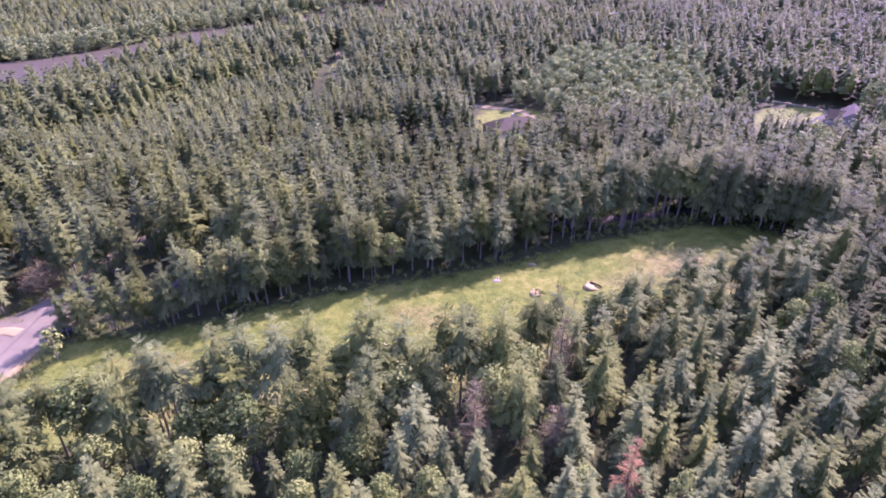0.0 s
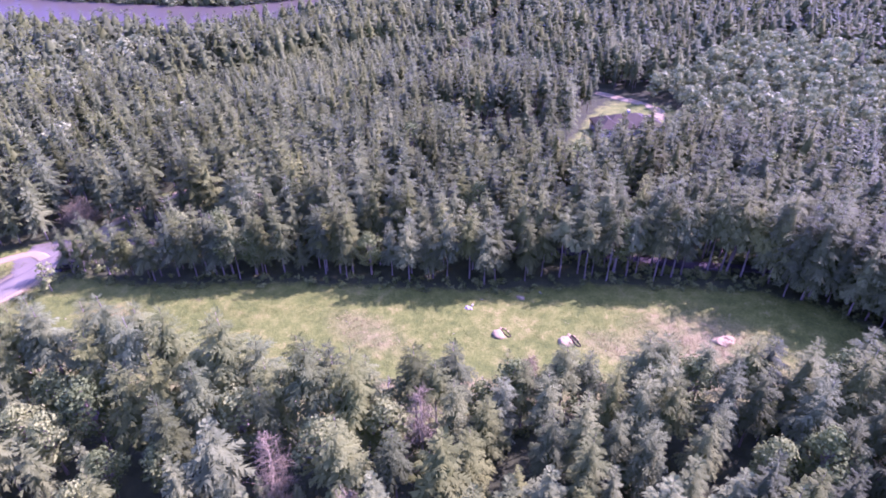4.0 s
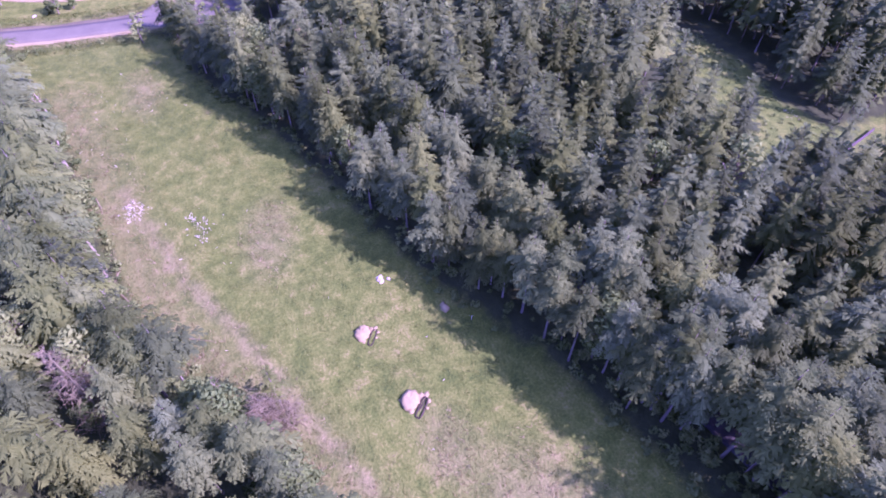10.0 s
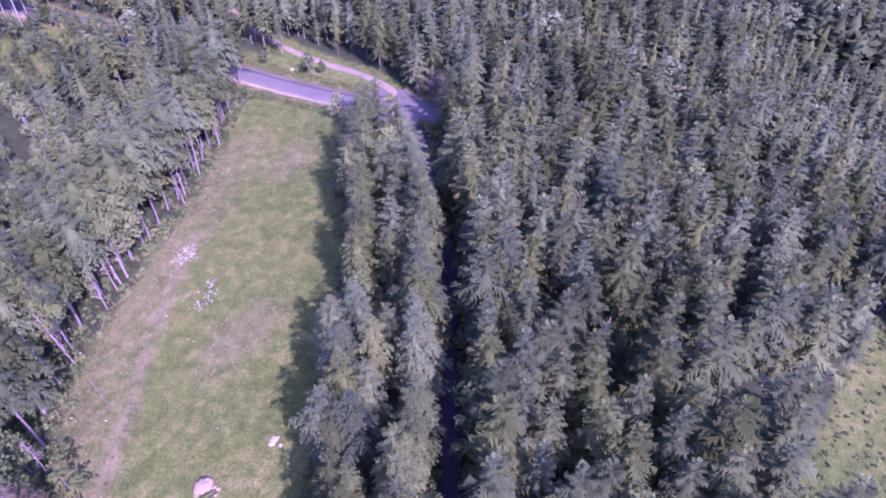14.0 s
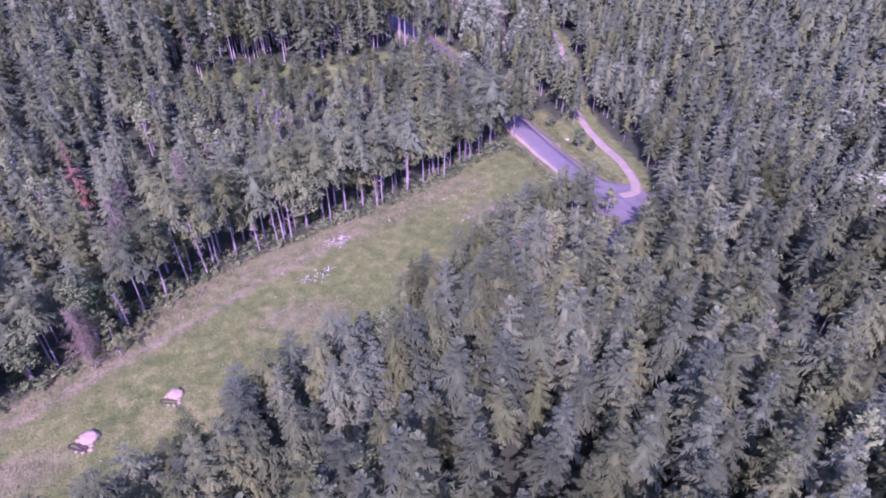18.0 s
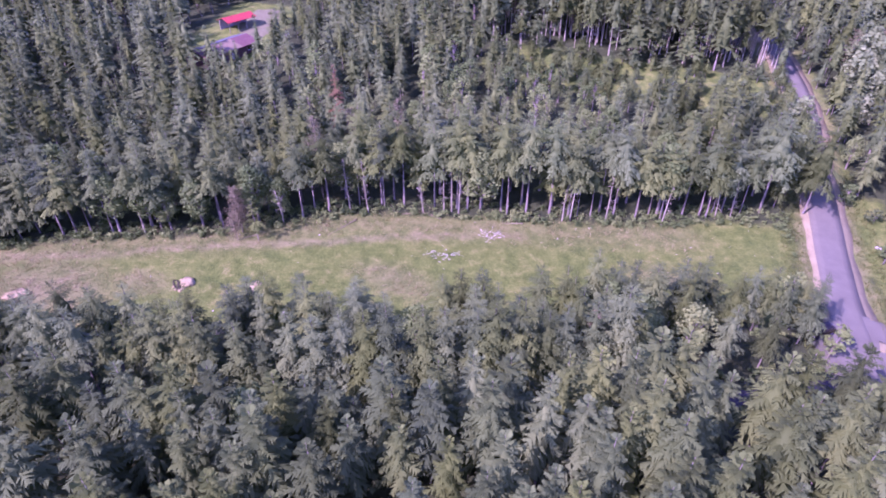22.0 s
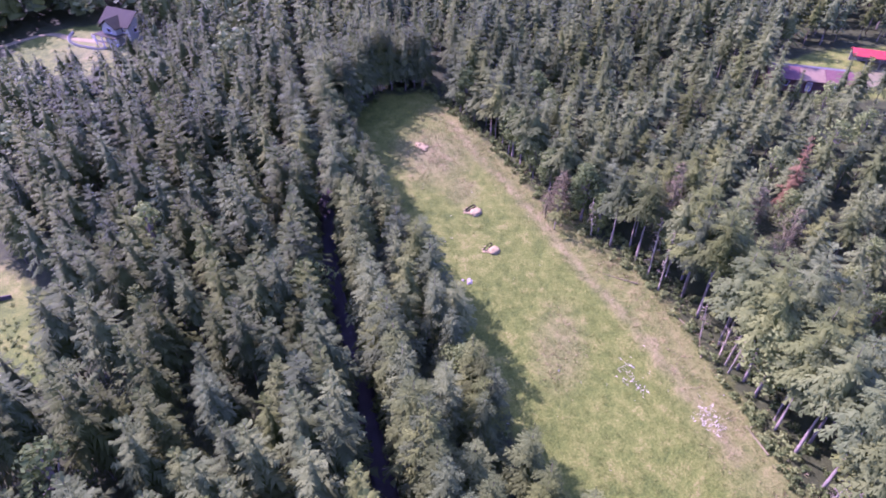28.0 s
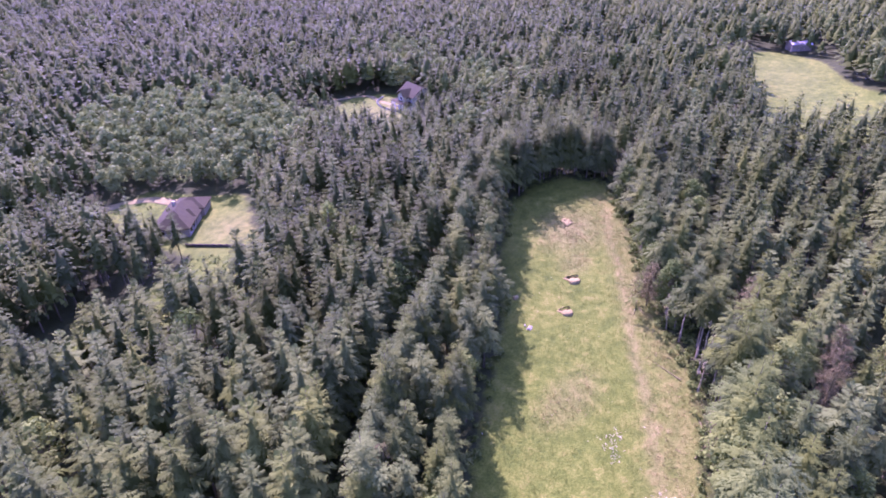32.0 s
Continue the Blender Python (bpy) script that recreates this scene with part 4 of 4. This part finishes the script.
def on_ground(x, y, rz=0.0, dz=0.0):
    return pose(x, y, ground_z(x, y) + dz, 0, 0, rz)


def trench(seed, length, width, depth):
    """The slumped rim and the barely sunken floor of a narrow dug trench; its dark colour stands in for deep shade."""
    r = random.Random(seed)
    bm = bmesh.new()
    prof = [(1.55, -0.08), (1.25, 0.10), (1.05, 0.13), (0.92, 0.02), (0.85, -depth * 0.12)]
    rows = []
    for k, (s, z) in enumerate(prof):
        row = []
        for j in range(20):
            a = 6.2832 * j / 20
            c, q = math.cos(a), math.sin(a)
            m = max(abs(c), abs(q)) ** 0.75
            row.append(bm.verts.new((length / 2 * c / m * (1 + (s - 1) * width / length) * (1 + r.uniform(-.05, .05)), width / 2 * q / m * s * (1 + r.uniform(-.08, .08)), z * (1 + r.uniform(-.3, .3)))))
        rows.append(row)
    for a, b in zip(rows, rows[1:]):
        for j in range(20):
            bm.faces.new((a[j], a[(j + 1) % 20], b[(j + 1) % 20], b[j]))
    bm.faces.new(rows[-1])
    return bm


for k, (x, y, size, rz) in enumerate(((12.0, 76.0, 0.92, -38), (23.3, 78.0, 1.05, -45))):
    pit = empty("test_pit", on_ground(x, y, rz), "freshly dug test pit with pale pinkish soil heap in grass", "pit", "test pits in the meadow")
    part("soil_heap", lump(200 + k, 1.3 * size, 1.15 * size, 0.55, 0.2, 6, 20), M_SOIL, pit, "rounded heap of pale pinkish subsoil", True)
    ob = part("trench", trench(210 + k, 2.5 * size, 0.62 * size, 0.9), M_TRENCH_SHADE, pit, "narrow dug trench, deep shade put into its colour")
    ob.location = (0.35 * size, 1.62 * size, 0.10)
    for j, (u, v, w) in enumerate(((-0.9, 1.0, 0.5), (-1.2, 1.5, 0.45), (1.2, 0.7, 0.4), (0.2, 2.2, 0.28), (-0.7, 2.1, 0.3))):
        part("spoil", lump(240 + 9 * k + j, w * size, w * 0.75 * size, 0.16, 0.35, 4, 12), M_SOIL, pit, "", True).location = (u * size, v * size, 0.0)
heap = empty("soil_heap", on_ground(47.8, 87.2, 20), "low spread heap of reddish subsoil in weeds", "heap")
part("soil", lump(220, 1.9, 1.2, 0.3, 0.4, 6, 18), M_SOIL, heap, "", True)
part("clods", lump(221, 0.9, 0.7, 0.45, 0.4, 6, 16), M_SOIL, heap, "", True).location = (0.9, 0.5, 0)
heap = empty("soil_heap", on_ground(12.8, 87.3, -20), "small heap of pinkish soil at the shadow's edge", "heap")
part("soil", lump(222, 0.9, 0.6, 0.25, 0.35, 5, 14), M_SOIL, heap, "", True)


def rock_heap(name, x, y, n, spread, size, label, seed):
    r = random.Random(seed)
    ob = empty(name, on_ground(x, y), label, "stones")
    for k in range(n):
        a, d = r.uniform(0, 6.283), spread * math.sqrt(r.random())
        s = size * r.uniform(0.5, 1.2)
        p = part("stone", lump(seed + k, s, s * 0.8, s * 0.8, 0.25, 4, 8), M_STONE, ob)
        p.location, p.rotation_euler = (d * math.cos(a), d * math.sin(a), 0), (0, 0, a)


rock_heap("stone_heap", 4.5, 81.8, 9, 1.0, 0.35, "small heap of pale stones in the grass", 230)
rock_heap("boulder", -98, 37, 2, 0.4, 0.5, "pale boulder on the grassy traffic island", 250)


def stick_pile(x, y, n, spread, seed, label):
    r = random.Random(seed)
    ob = empty("slash_pile", on_ground(x, y), label, "brush pile", "slash piles in the meadow")
    for k in range(n):
        l = r.uniform(0.15, 0.65)
        v, f = tube([(-l / 2, 0, 0), (0, r.uniform(-.1, .1), 0.05), (l / 2, 0, 0)], [0.03, 0.025, 0.015], 5)
        a, d = r.uniform(0, 6.283), spread * math.sqrt(r.random())
        p = new("branch", mesh_of("branch", v, f, M_STICK, smooth=True))
        p.parent = ob
        p.location, p.rotation_euler = (d * math.cos(a), d * 0.6 * math.sin(a), 0.08 + 0.25 * r.random() * (1 - d / spread)), (r.uniform(-.2, .2), r.uniform(-.25, .25), r.uniform(0, 3.1))


stick_pile(-24.4, 51.2, 60, 2.6, 260, "pile of bleached branches on the meadow")
stick_pile(-15.7, 60.6, 30, 2.8, 261, "scattered bleached branches in the grass")
stick_pile(-19.0, 59.2, 12, 1.4, 262, "scattered bleached branches in the grass")
stick_pile(-3.0, 167.0, 26, 2.4, 264, "pile of bleached branches in the clearing")
stick_pile(-9.0, 154.0, 26, 2.4, 263, "pile of bleached branches in the clearing")

# fallen logs by the south edge
for k, (x, y, l, rz) in enumerate(((-9, 47.5, 7.5, 25), (-14, 48.5, 5.5, -20), (2, 53, 6, 60), (-30, 46, 5, 10), (18, 62.5, 6, 35))):
    v, f = tube([(0, 0, 0.12), (l * 0.5, 0.1, 0.16), (l, 0, 0.12)], [0.14, 0.11, 0.05], 7)
    log = empty("fallen_log", on_ground(x, y, rz), "bleached fallen trunk lying in weeds", "log", "fallen logs")
    p = new("trunk", mesh_of("fallen_trunk", v, f, M_DEAD, smooth=True))
    p.parent = log
    for j in range(5):
        a = j * 1.9 + k
        v, f = tube([(0, 0, 0), (0.25 * math.cos(a), 0.5 * math.sin(a), 0.45), (0.4 * math.cos(a), 0.8 * math.sin(a), 0.7)], [0.04, 0.03, 0.01], 4)
        p = new("stub", mesh_of("stub", v, f, M_DEAD, smooth=True))
        p.parent = log
        p.location = (l * (0.3 + 0.13 * j), 0, 0.2)


def bare_thing(name, x, y, seed, h, spread, limbs, twigs, label, foot=0.25, rz=0, mat=None, tilt=0):
    tv, tf, bv, bf = bare_tree(seed, h, spread, limbs, twigs, foot)
    ob = empty(name, pose(x, y, ground_z(x, y), tilt, 0, rz), label, "dead tree", "dead trees")
    for nm, v, f in (("trunk", tv, tf), ("bare_crown", bv, bf)):
        p = new(nm, mesh_of(name + "_" + nm, v, f, mat or M_DEAD, smooth=True))
        p.parent = ob
        if nm == "bare_crown":
            tagged(p, kind="stuff")


bare_thing("dead_bush", -90, 79, 300, 7.5, 4.6, 44, 9, "large leafless mauve-grey bush by the road", 0.04)
for k, (x, y, h) in enumerate(((9, 32, 13.0), (-1.8, 33.2, 17.0), (11.5, 45.8, 17.5), (-42, 85, 14.5), (21, 62.5, 10.0), (-79, 184, 12.0), (-76, 176, 10.0))):
    bare_thing("dead_fir", x, y, 310 + k, h, 2.6, 84, 6, "leafless mauve-grey dead fir among living ones", 0.12)
for k, (x, y, h) in enumerate(((-116, -18, 11), (-122, -26, 12), (-128, -22, 10), (-112, -38, 12), (-120, -44, 11))):
    bare_thing("dead_alder", x, y, 330 + k, h, 3.4, 40, 5, "leafless pale grey alder behind the side road", 0.2)
# bare leaning snags along the south edge
for k, (x, y, h, t) in enumerate(((-57, 39.6, 10, 5), (-39, 42.6, 11, 4), (-37.5, 43, 9, 6), (-17, 45.6, 12, 3), (-15.5, 45.4, 12, 5), (-14, 45.8, 11, 2), (0.5, 50, 12, 4), (4, 50.6, 12, 3), (-68, 34.5, 9, 3), (-71, 34.2, 9, 4), (-10, 47, 8, 6), (15, 57.6, 8, 5), (-46, 41.3, 11, 3))):
    bare_thing("snag", x, y, 350 + k, h, 1.3, 22, 1, "pale bare trunk with stubby dead limbs at the forest edge", 0.25, rz=k * 20 - 60, mat=M_PALEBARK, tilt=t)
# rusty dying fir and thin pine
meshes = tree_meshes(conifer(370, 17.5, 2.1, 0.2, 13, 7, 4, 6, 0.2, fine=True), (M_RUST, M_BARK), "rusty_fir")
tree_thing("dying_fir", on_ground(15.7, 22.2), "rust-brown dying fir among green firs", "tree", *meshes, None, "")
meshes = tree_meshes(conifer(371, 9, 1.7, 0.3, 8, 5, 3, 6, 0), (M_NEEDLE, M_BARK), "thin_pine")
tree_thing("young_pine", on_ground(17.2, 64.0), "thin open young pine at the meadow's edge", "tree", *meshes, None, "")
bare_thing("dead_sapling", 20.8, 65.0, 372, 6.5, 1.6, 30, 3, "pale leafless sapling beside the young pine", 0.1)
for x, y, h, seed, lab in ((-76.3, 58.2, 7.0, 380, "small airy broadleaved tree at the roadside"), (-97.3, 42.3, 6.0, 381, "bright green bushy tree on the traffic island"), (-99.0, 45.5, 3.5, 382, "grey-green bush on the traffic island"), (-79.5, 70.5, 6.5, 383, "bright green bush beside the junction"), (-95.5, 24.0, 5.5, 385, "green bush beside the asphalt road")):
    meshes = tree_meshes(broadleaf(seed, h, h * 0.34, 12, 18, 0.34), (M_LEAF, M_BARK), "bush")
    tree_thing("bush", on_ground(x, y), lab, "bush", *meshes, None, "")
for x, y, h, seed in ((-98.3, 40.6, 1.8, 390), (-99.8, 28.8, 3.2, 391)):
    meshes = tree_meshes(broadleaf(seed, h, h * 0.75, 10, 16, 0.3), (M_NEEDLE, M_BARK), "dark_shrub")
    tree_thing("shrub", on_ground(x, y), "low dark green shrub on the traffic island", "shrub", *meshes, None, "")

# ---- buildings ----
M_SHINGLE = plain("dark_shingles", (0.036, 0.041, 0.009), 0.85, grain=4)
M_SIDING = plain("beige_siding", (0.26, 0.25, 0.12), 0.8)
M_WHITE = plain("white_siding", (0.27, 0.30, 0.115), 0.7)
M_METAL = plain("blue_grey_metal_roof", (0.068, 0.084, 0.036), 0.7)
M_BRICKROOF = plain("red_brown_roof", (0.095, 0.058, 0.024), 0.8)
M_RED = plain("bright_red_roof", (0.24, 0.040, 0.014), 0.7)
M_TAN = plain("tan_roof", (0.135, 0.115, 0.031), 0.7)
M_GLASS, gn, gl, gb = material("window_glass", 0.06)
gb.inputs["Base Color"].default_value = (0.022, 0.025, 0.014, 1)
gb.inputs["Specular IOR Level"].default_value = 0.8
M_TRIM = plain("white_trim", (0.52, 0.54, 0.34), 0.6)
M_CONCRETE = speckled("concrete", [(0.3, (0.26, 0.27, 0.13)), (0.8, (0.38, 0.395, 0.21))], 1.5, 0.9, 10, 0.2)


def gable_roof(w, d, eave, ridge, over=0.5, thick=0.22):
    """Two slopes over a body of width w (x) and length d (y)."""
    bm = bmesh.new()
    x, t = w / 2 + over, thick
    slope = (ridge - eave) / (w / 2)
    z = eave - slope * over
    return prism(bm, [(-x, z), (-x, z + t), (0, ridge + t), (x, z + t), (x, z), (0, ridge)], -d / 2 - over, d / 2 + over)


def hip_roof(w, d, eave, ridge, over=0.6, thick=0.2):
    bm = bmesh.new()
    x, y = w / 2 + over, d / 2 + over
    r = max(0.1, (d - w) / 2)
    lo = [bm.verts.new(p) for p in ((-x, -y, eave), (x, -y, eave), (x, y, eave), (-x, y, eave))]
    up = [bm.verts.new((p.co.x, p.co.y, eave + thick)) for p in lo]
    a, b = bm.verts.new((0, -r, ridge)), bm.verts.new((0, r, ridge))
    bm.faces.new(lo[::-1])
    for k in range(4):
        bm.faces.new((lo[k], lo[(k + 1) % 4], up[(k + 1) % 4], up[k]))
    bm.faces.new((up[0], up[1], a)), bm.faces.new((up[1], up[2], b, a)), bm.faces.new((up[2], up[3], b)), bm.faces.new((up[3], up[0], a, b))
    return bm


def body(w, d, h, peak=0.0):
    bm = bmesh.new()
    if peak:
        return prism(bm, [(-w / 2, -0.8), (-w / 2, h), (0, h + peak), (w / 2, h), (w / 2, -0.8)], -d / 2, d / 2)
    return box(bm, (-w / 2, -d / 2, -0.8), (w / 2, d / 2, h), 0.03)


def opening(name, parent, x, y, z, w, h, face):
    """A window or door with frame and pane, on the wall that faces 'x' or 'y'."""
    s = Matrix.Translation((x, y, z)) @ Matrix.Rotation({"y+": 0, "x-": 1.5708, "y-": 3.1416, "x+": -1.5708}[face], 4, "Z")
    bm = bmesh.new()
    t = 0.09
    for lo, hi in (((-w / 2 - t, -0.02, -t), (-w / 2, 0.07, h + t)), ((w / 2, -0.02, -t), (w / 2 + t, 0.07, h + t)), ((-w / 2, -0.02, h), (w / 2, 0.07, h + t)), ((-w / 2, -0.02, -t), (w / 2, 0.07, 0))):
        box(bm, lo, hi)
    fr = part(name, bm, M_TRIM, parent)
    fr.matrix_basis = s
    part("pane", box(bmesh.new(), (-w / 2, -0.01, 0), (w / 2, 0.03, h)), M_GLASS if name == "window" else M_SIDING, fr)


# dark-roofed house
h = empty("house", on_ground(16.5, 191, 32, 0.3), "low beige house with dark hipped roofs in a clearing", "house")
part("wall", body(15, 8.4, 2.7), M_SIDING, h)
ob = part("roof", hip_roof(8.4, 15, 2.7, 5.4), M_SHINGLE, h)
ob.rotation_euler = (0, 0, math.pi / 2)
for name, w, d, x, y, peak in (("wing", 6.6, 9.5, -6.6, -0.6, 4.9), ("garage", 7.0, 8.6, 6.9, -1.6, 4.7), ("porch", 4.2, 5.0, -0.6, -2.9, 4.3)):
    ob = part(name + "_wall", body(w, d, 2.6), M_SIDING, h)
    ob.location = (x, y, 0)
    ob = part(name + "_roof", hip_roof(w, d, 2.6, peak, 0.5), M_SHINGLE, h)
    ob.location = (x, y, 0.05)
part("patio", box(bmesh.new(), (-10.5, -8.2, -0.5), (2.5, -5.5, 0.1), 0.02), M_CONCRETE, h, "pale concrete patio")
part("chimney", box(bmesh.new(), (1, 1, 4), (1.8, 1.8, 5.9), 0.03), M_STONE, h)
for x in (-8.0, -5.4):
    opening("window", h, x, -5.35, 0.9, 1.6, 1.2, "y-")
opening("window", h, 2.3, -4.2, 0.9, 1.6, 1.2, "y-")
for y in (-2.5, 2):
    opening("window", h, -9.9, y, 0.9, 1.6, 1.2, "x-")
opening("door", h, 1.0, 4.2, 0.0, 1.0, 2.1, "y+")
for x in (-3.0, 4.5):
    opening("window", h, x, 4.2, 0.9, 1.8, 1.2, "y+")
opening("garage_door", h, 10.4, -1.6, 0.0, 4.6, 2.2, "x+")

# white house
h = empty("house", on_ground(131, 178, -30, 0.3), "pale blue-grey two-storey house with grey gabled roof", "house")
part("wall", body(9, 12, 5.2, 3.4), M_WHITE, h)
part("roof", gable_roof(9, 12, 5.2, 8.6), M_SHINGLE, h)
part("cross_gable", body(6, 3, 5.0, 2.2), M_WHITE, h).matrix_basis = pose(-5.2, 0, 0, 0, 0, 90)
part("gable_roof", gable_roof(6, 5, 5.0, 7.2), M_SHINGLE, h).matrix_basis = pose(-4.4, 0, 0.05, 0, 0, 90)
part("porch_roof", box(bmesh.new(), (-9.2, -5, 2.7), (-4.4, 5, 2.9), 0.03), M_SHINGLE, h)
for y in (-4.6, -1.6, 1.6, 4.6):
    part("post", box(bmesh.new(), (-9.0, y - 0.12, -0.6), (-8.76, y + 0.12, 2.7)), M_TRIM, h)
for y in (-3.2, 3.2):
    opening("window", h, -4.5, y, 3.2, 1.4, 1.3, "x-")
opening("window", h, -6.7, 0, 3.4, 1.6, 1.3, "x-")
opening("door", h, -6.7, 0, 0.0, 1.1, 2.1, "x-")
for x in (-2, 2):
    opening("window", h, x, -6.0, 3.0, 1.2, 1.3, "y-")

# long red-brown building, red-roofed shed and far shed
h = empty("farm_building", on_ground(57.0, -3.0, -22, 0.2) @ Matrix.Scale(0.86, 4), "long low building with blue-grey and red-brown roof slopes", "building")
part("wall", body(10, 20, 2.8, 1.3), M_BRICKROOF, h)
bm = bmesh.new()
part("east_slope", prism(bm, [(0, 4.1), (0, 4.3), (5.8, 2.8), (5.8, 2.6)], -10.5, 10.5), M_METAL, h, "blue-grey metal roof slope")
part("west_slope", prism(bmesh.new(), [(0, 4.1), (-5.8, 2.6), (-5.8, 2.8), (0, 4.3)], -10.5, 10.5), M_BRICKROOF, h, "red-brown shingled roof slope")
part("roof_sheet", prism(bmesh.new(), [(-0.4, 4.2), (-5.9, 2.79), (-5.9, 2.89), (-0.4, 4.3)], -3.5, 2.5), M_TAN, h, "tan new roof section")
for y in (-7, 6):
    opening("window", h, -5.0, y, 0.9, 1.8, 1.2, "x-")
opening("door", h, -5.0, 0, 0.0, 1.2, 2.1, "x-")
for x in (-2.5, 2.5):
    opening("window", h, x, -10, 0.9, 1.4, 1.2, "y-")
h = empty("shed", on_ground(60.8, -20.5, -28, 0.1) @ Matrix.Scale(0.9, 4), "open shed with bright red roof", "shed")
part("roof", gable_roof(5.5, 10, 2.9, 3.9, 0.4, 0.12), M_RED, h)
part("back_wall", box(bmesh.new(), (2.55, -5, -0.5), (2.7, 5, 2.9)), M_SIDING, h)
for x in (-2.5, 2.45):
    for y in (-4.8, -1.6, 1.6, 4.8):
        part("post", box(bmesh.new(), (x - 0.09, y - 0.09, -0.6), (x + 0.09, y + 0.09, 3.0)), M_BARK, h)
h = empty("shed", on_ground(262, 38, 25, 0.1), "small grey shed with pale metal roof by the far meadow", "shed")
part("wall", body(7, 9, 3.0, 1.4), M_SIDING, h)
part("roof", gable_roof(7, 9, 3.0, 4.4, 0.4, 0.12), M_TRIM, h)
opening("door", h, -3.5, 0, 0, 2.4, 2.3, "x-")

# retaining wall by the house and curved dry-stone walls by the white house
M_OLDWOOD = plain("weathered_timber", (0.075, 0.07, 0.032), 0.9)
w = empty("retaining_wall", on_ground(8.5, 169, 0), "dark timber retaining wall across the lawn", "wall")
dx, dy = 4.5, -17.5
for k in range(9):
    a, b = k / 9, (k + 1) / 9
    for row in range(3):
        p = part("timber", box(bmesh.new(), (-1.0, -0.12, 0), (1.0, 0.12, 0.28), 0.02), M_OLDWOOD, w)
        x, y = -2.2 + dx * (a + b) / 2, 9 + dy * (a + b) / 2
        p.location = (x, y, ground_z(8.5 + x, 169 + y) - ground_z(8.5, 169) - 0.05 + 0.29 * row)
        p.rotation_euler = (0, 0, math.atan2(dy, dx))
for k, (pts, lab) in enumerate((([(140, 200), (134, 199), (128, 194), (124, 187), (123, 183)], "curved low dry-stone garden wall"), ([(136, 192), (131, 189), (128, 184)], "short curved dry-stone garden wall"))):
    c = pts[len(pts) // 2]
    w = empty("stone_wall", on_ground(*c), lab, "wall")
    r = random.Random(400 + k)
    for q in smooth_line(pts, 0.9):
        p = part("stone", lump(420 + k, 0.55, 0.42, 0.75, 0.2, 3, 7), M_STONE, w)
        p.location = (q.x - c[0] + r.uniform(-.1, .1), q.y - c[1] + r.uniform(-.1, .1), ground_z(q.x, q.y) - ground_z(*c))
        p.rotation_euler = (0, 0, r.uniform(0, 6))

# ---- parked car ----
M_CARPAINT = plain("dark_car_paint", (0.024, 0.026, 0.006), 0.45, 0.0, spread=0.1)
M_CARPAINT.node_tree.nodes["Principled BSDF"].inputs["Specular IOR Level"].default_value = 0.06
M_TYRE = plain("rubber", (0.03, 0.03, 0.03), 0.9)
car = empty("car", on_ground(-79.8, 65.2, 30, 0.12), "dark estate car parked on the gravel shoulder", "car")
bm = prism(bmesh.new(), [(-2.25, 0.35), (-2.3, 0.75), (-2.2, 1.0), (-0.9, 1.02), (2.0, 0.98), (2.25, 0.85), (2.28, 0.4)], -0.9, 0.9)
bmesh.ops.bevel(bm, geom=bm.edges[:], offset=0.06, segments=2, affect="EDGES")
cb = part("body", bm, M_CARPAINT, car)
bm = prism(bmesh.new(), [(-2.1, 1.0), (-1.8, 1.55), (0.35, 1.58), (1.15, 1.0)], -0.78, 0.78)
bmesh.ops.bevel(bm, geom=bm.edges[:], offset=0.05, segments=1, affect="EDGES")
part("cabin", bm, M_CARPAINT, car)
for y in (-0.785, 0.745):
    part("side_window", prism(bmesh.new(), [(-1.85, 1.08), (-1.68, 1.46), (0.28, 1.49), (0.85, 1.08)], y, y + 0.04), M_GLASS, car)
part("rear_window", prism(bmesh.new(), [(-2.10, 1.05), (-1.86, 1.5), (-1.83, 1.5), (-2.05, 1.05)], -0.65, 0.65), M_GLASS, car)
part("windscreen", prism(bmesh.new(), [(0.42, 1.53), (1.10, 1.05), (1.15, 1.07), (0.46, 1.56)], -0.65, 0.65), M_GLASS, car)
for x in (-1.4, 1.4):
    for y in (-0.85, 0.85):
        bm = bmesh.new()
        bmesh.ops.create_cone(bm, cap_ends=True, segments=16, radius1=0.33, radius2=0.33, depth=0.2, matrix=Matrix.Translation((x, y, 0.33)) @ Matrix.Rotation(1.5708, 4, "X"))
        wheel = part("wheel", bm, M_TYRE, car)
        bm = bmesh.new()
        bmesh.ops.create_cone(bm, cap_ends=True, segments=12, radius1=0.19, radius2=0.17, depth=0.23, matrix=Matrix.Translation((x, y, 0.33)) @ Matrix.Rotation(1.5708, 4, "X"))
        part("rim", bm, M_METAL, wheel)
for y in (-0.7, 0.7):
    part("tail_light", box(bmesh.new(), (-2.33, y - 0.12, 0.72), (-2.25, y + 0.12, 0.92), 0.01), M_RED, car)
    part("headlight", box(bmesh.new(), (2.2, y - 0.14, 0.66), (2.29, y + 0.14, 0.82), 0.01), M_TRIM, car)
part("number_plate", box(bmesh.new(), (-2.34, -0.26, 0.55), (-2.29, 0.26, 0.66)), M_TRIM, car)
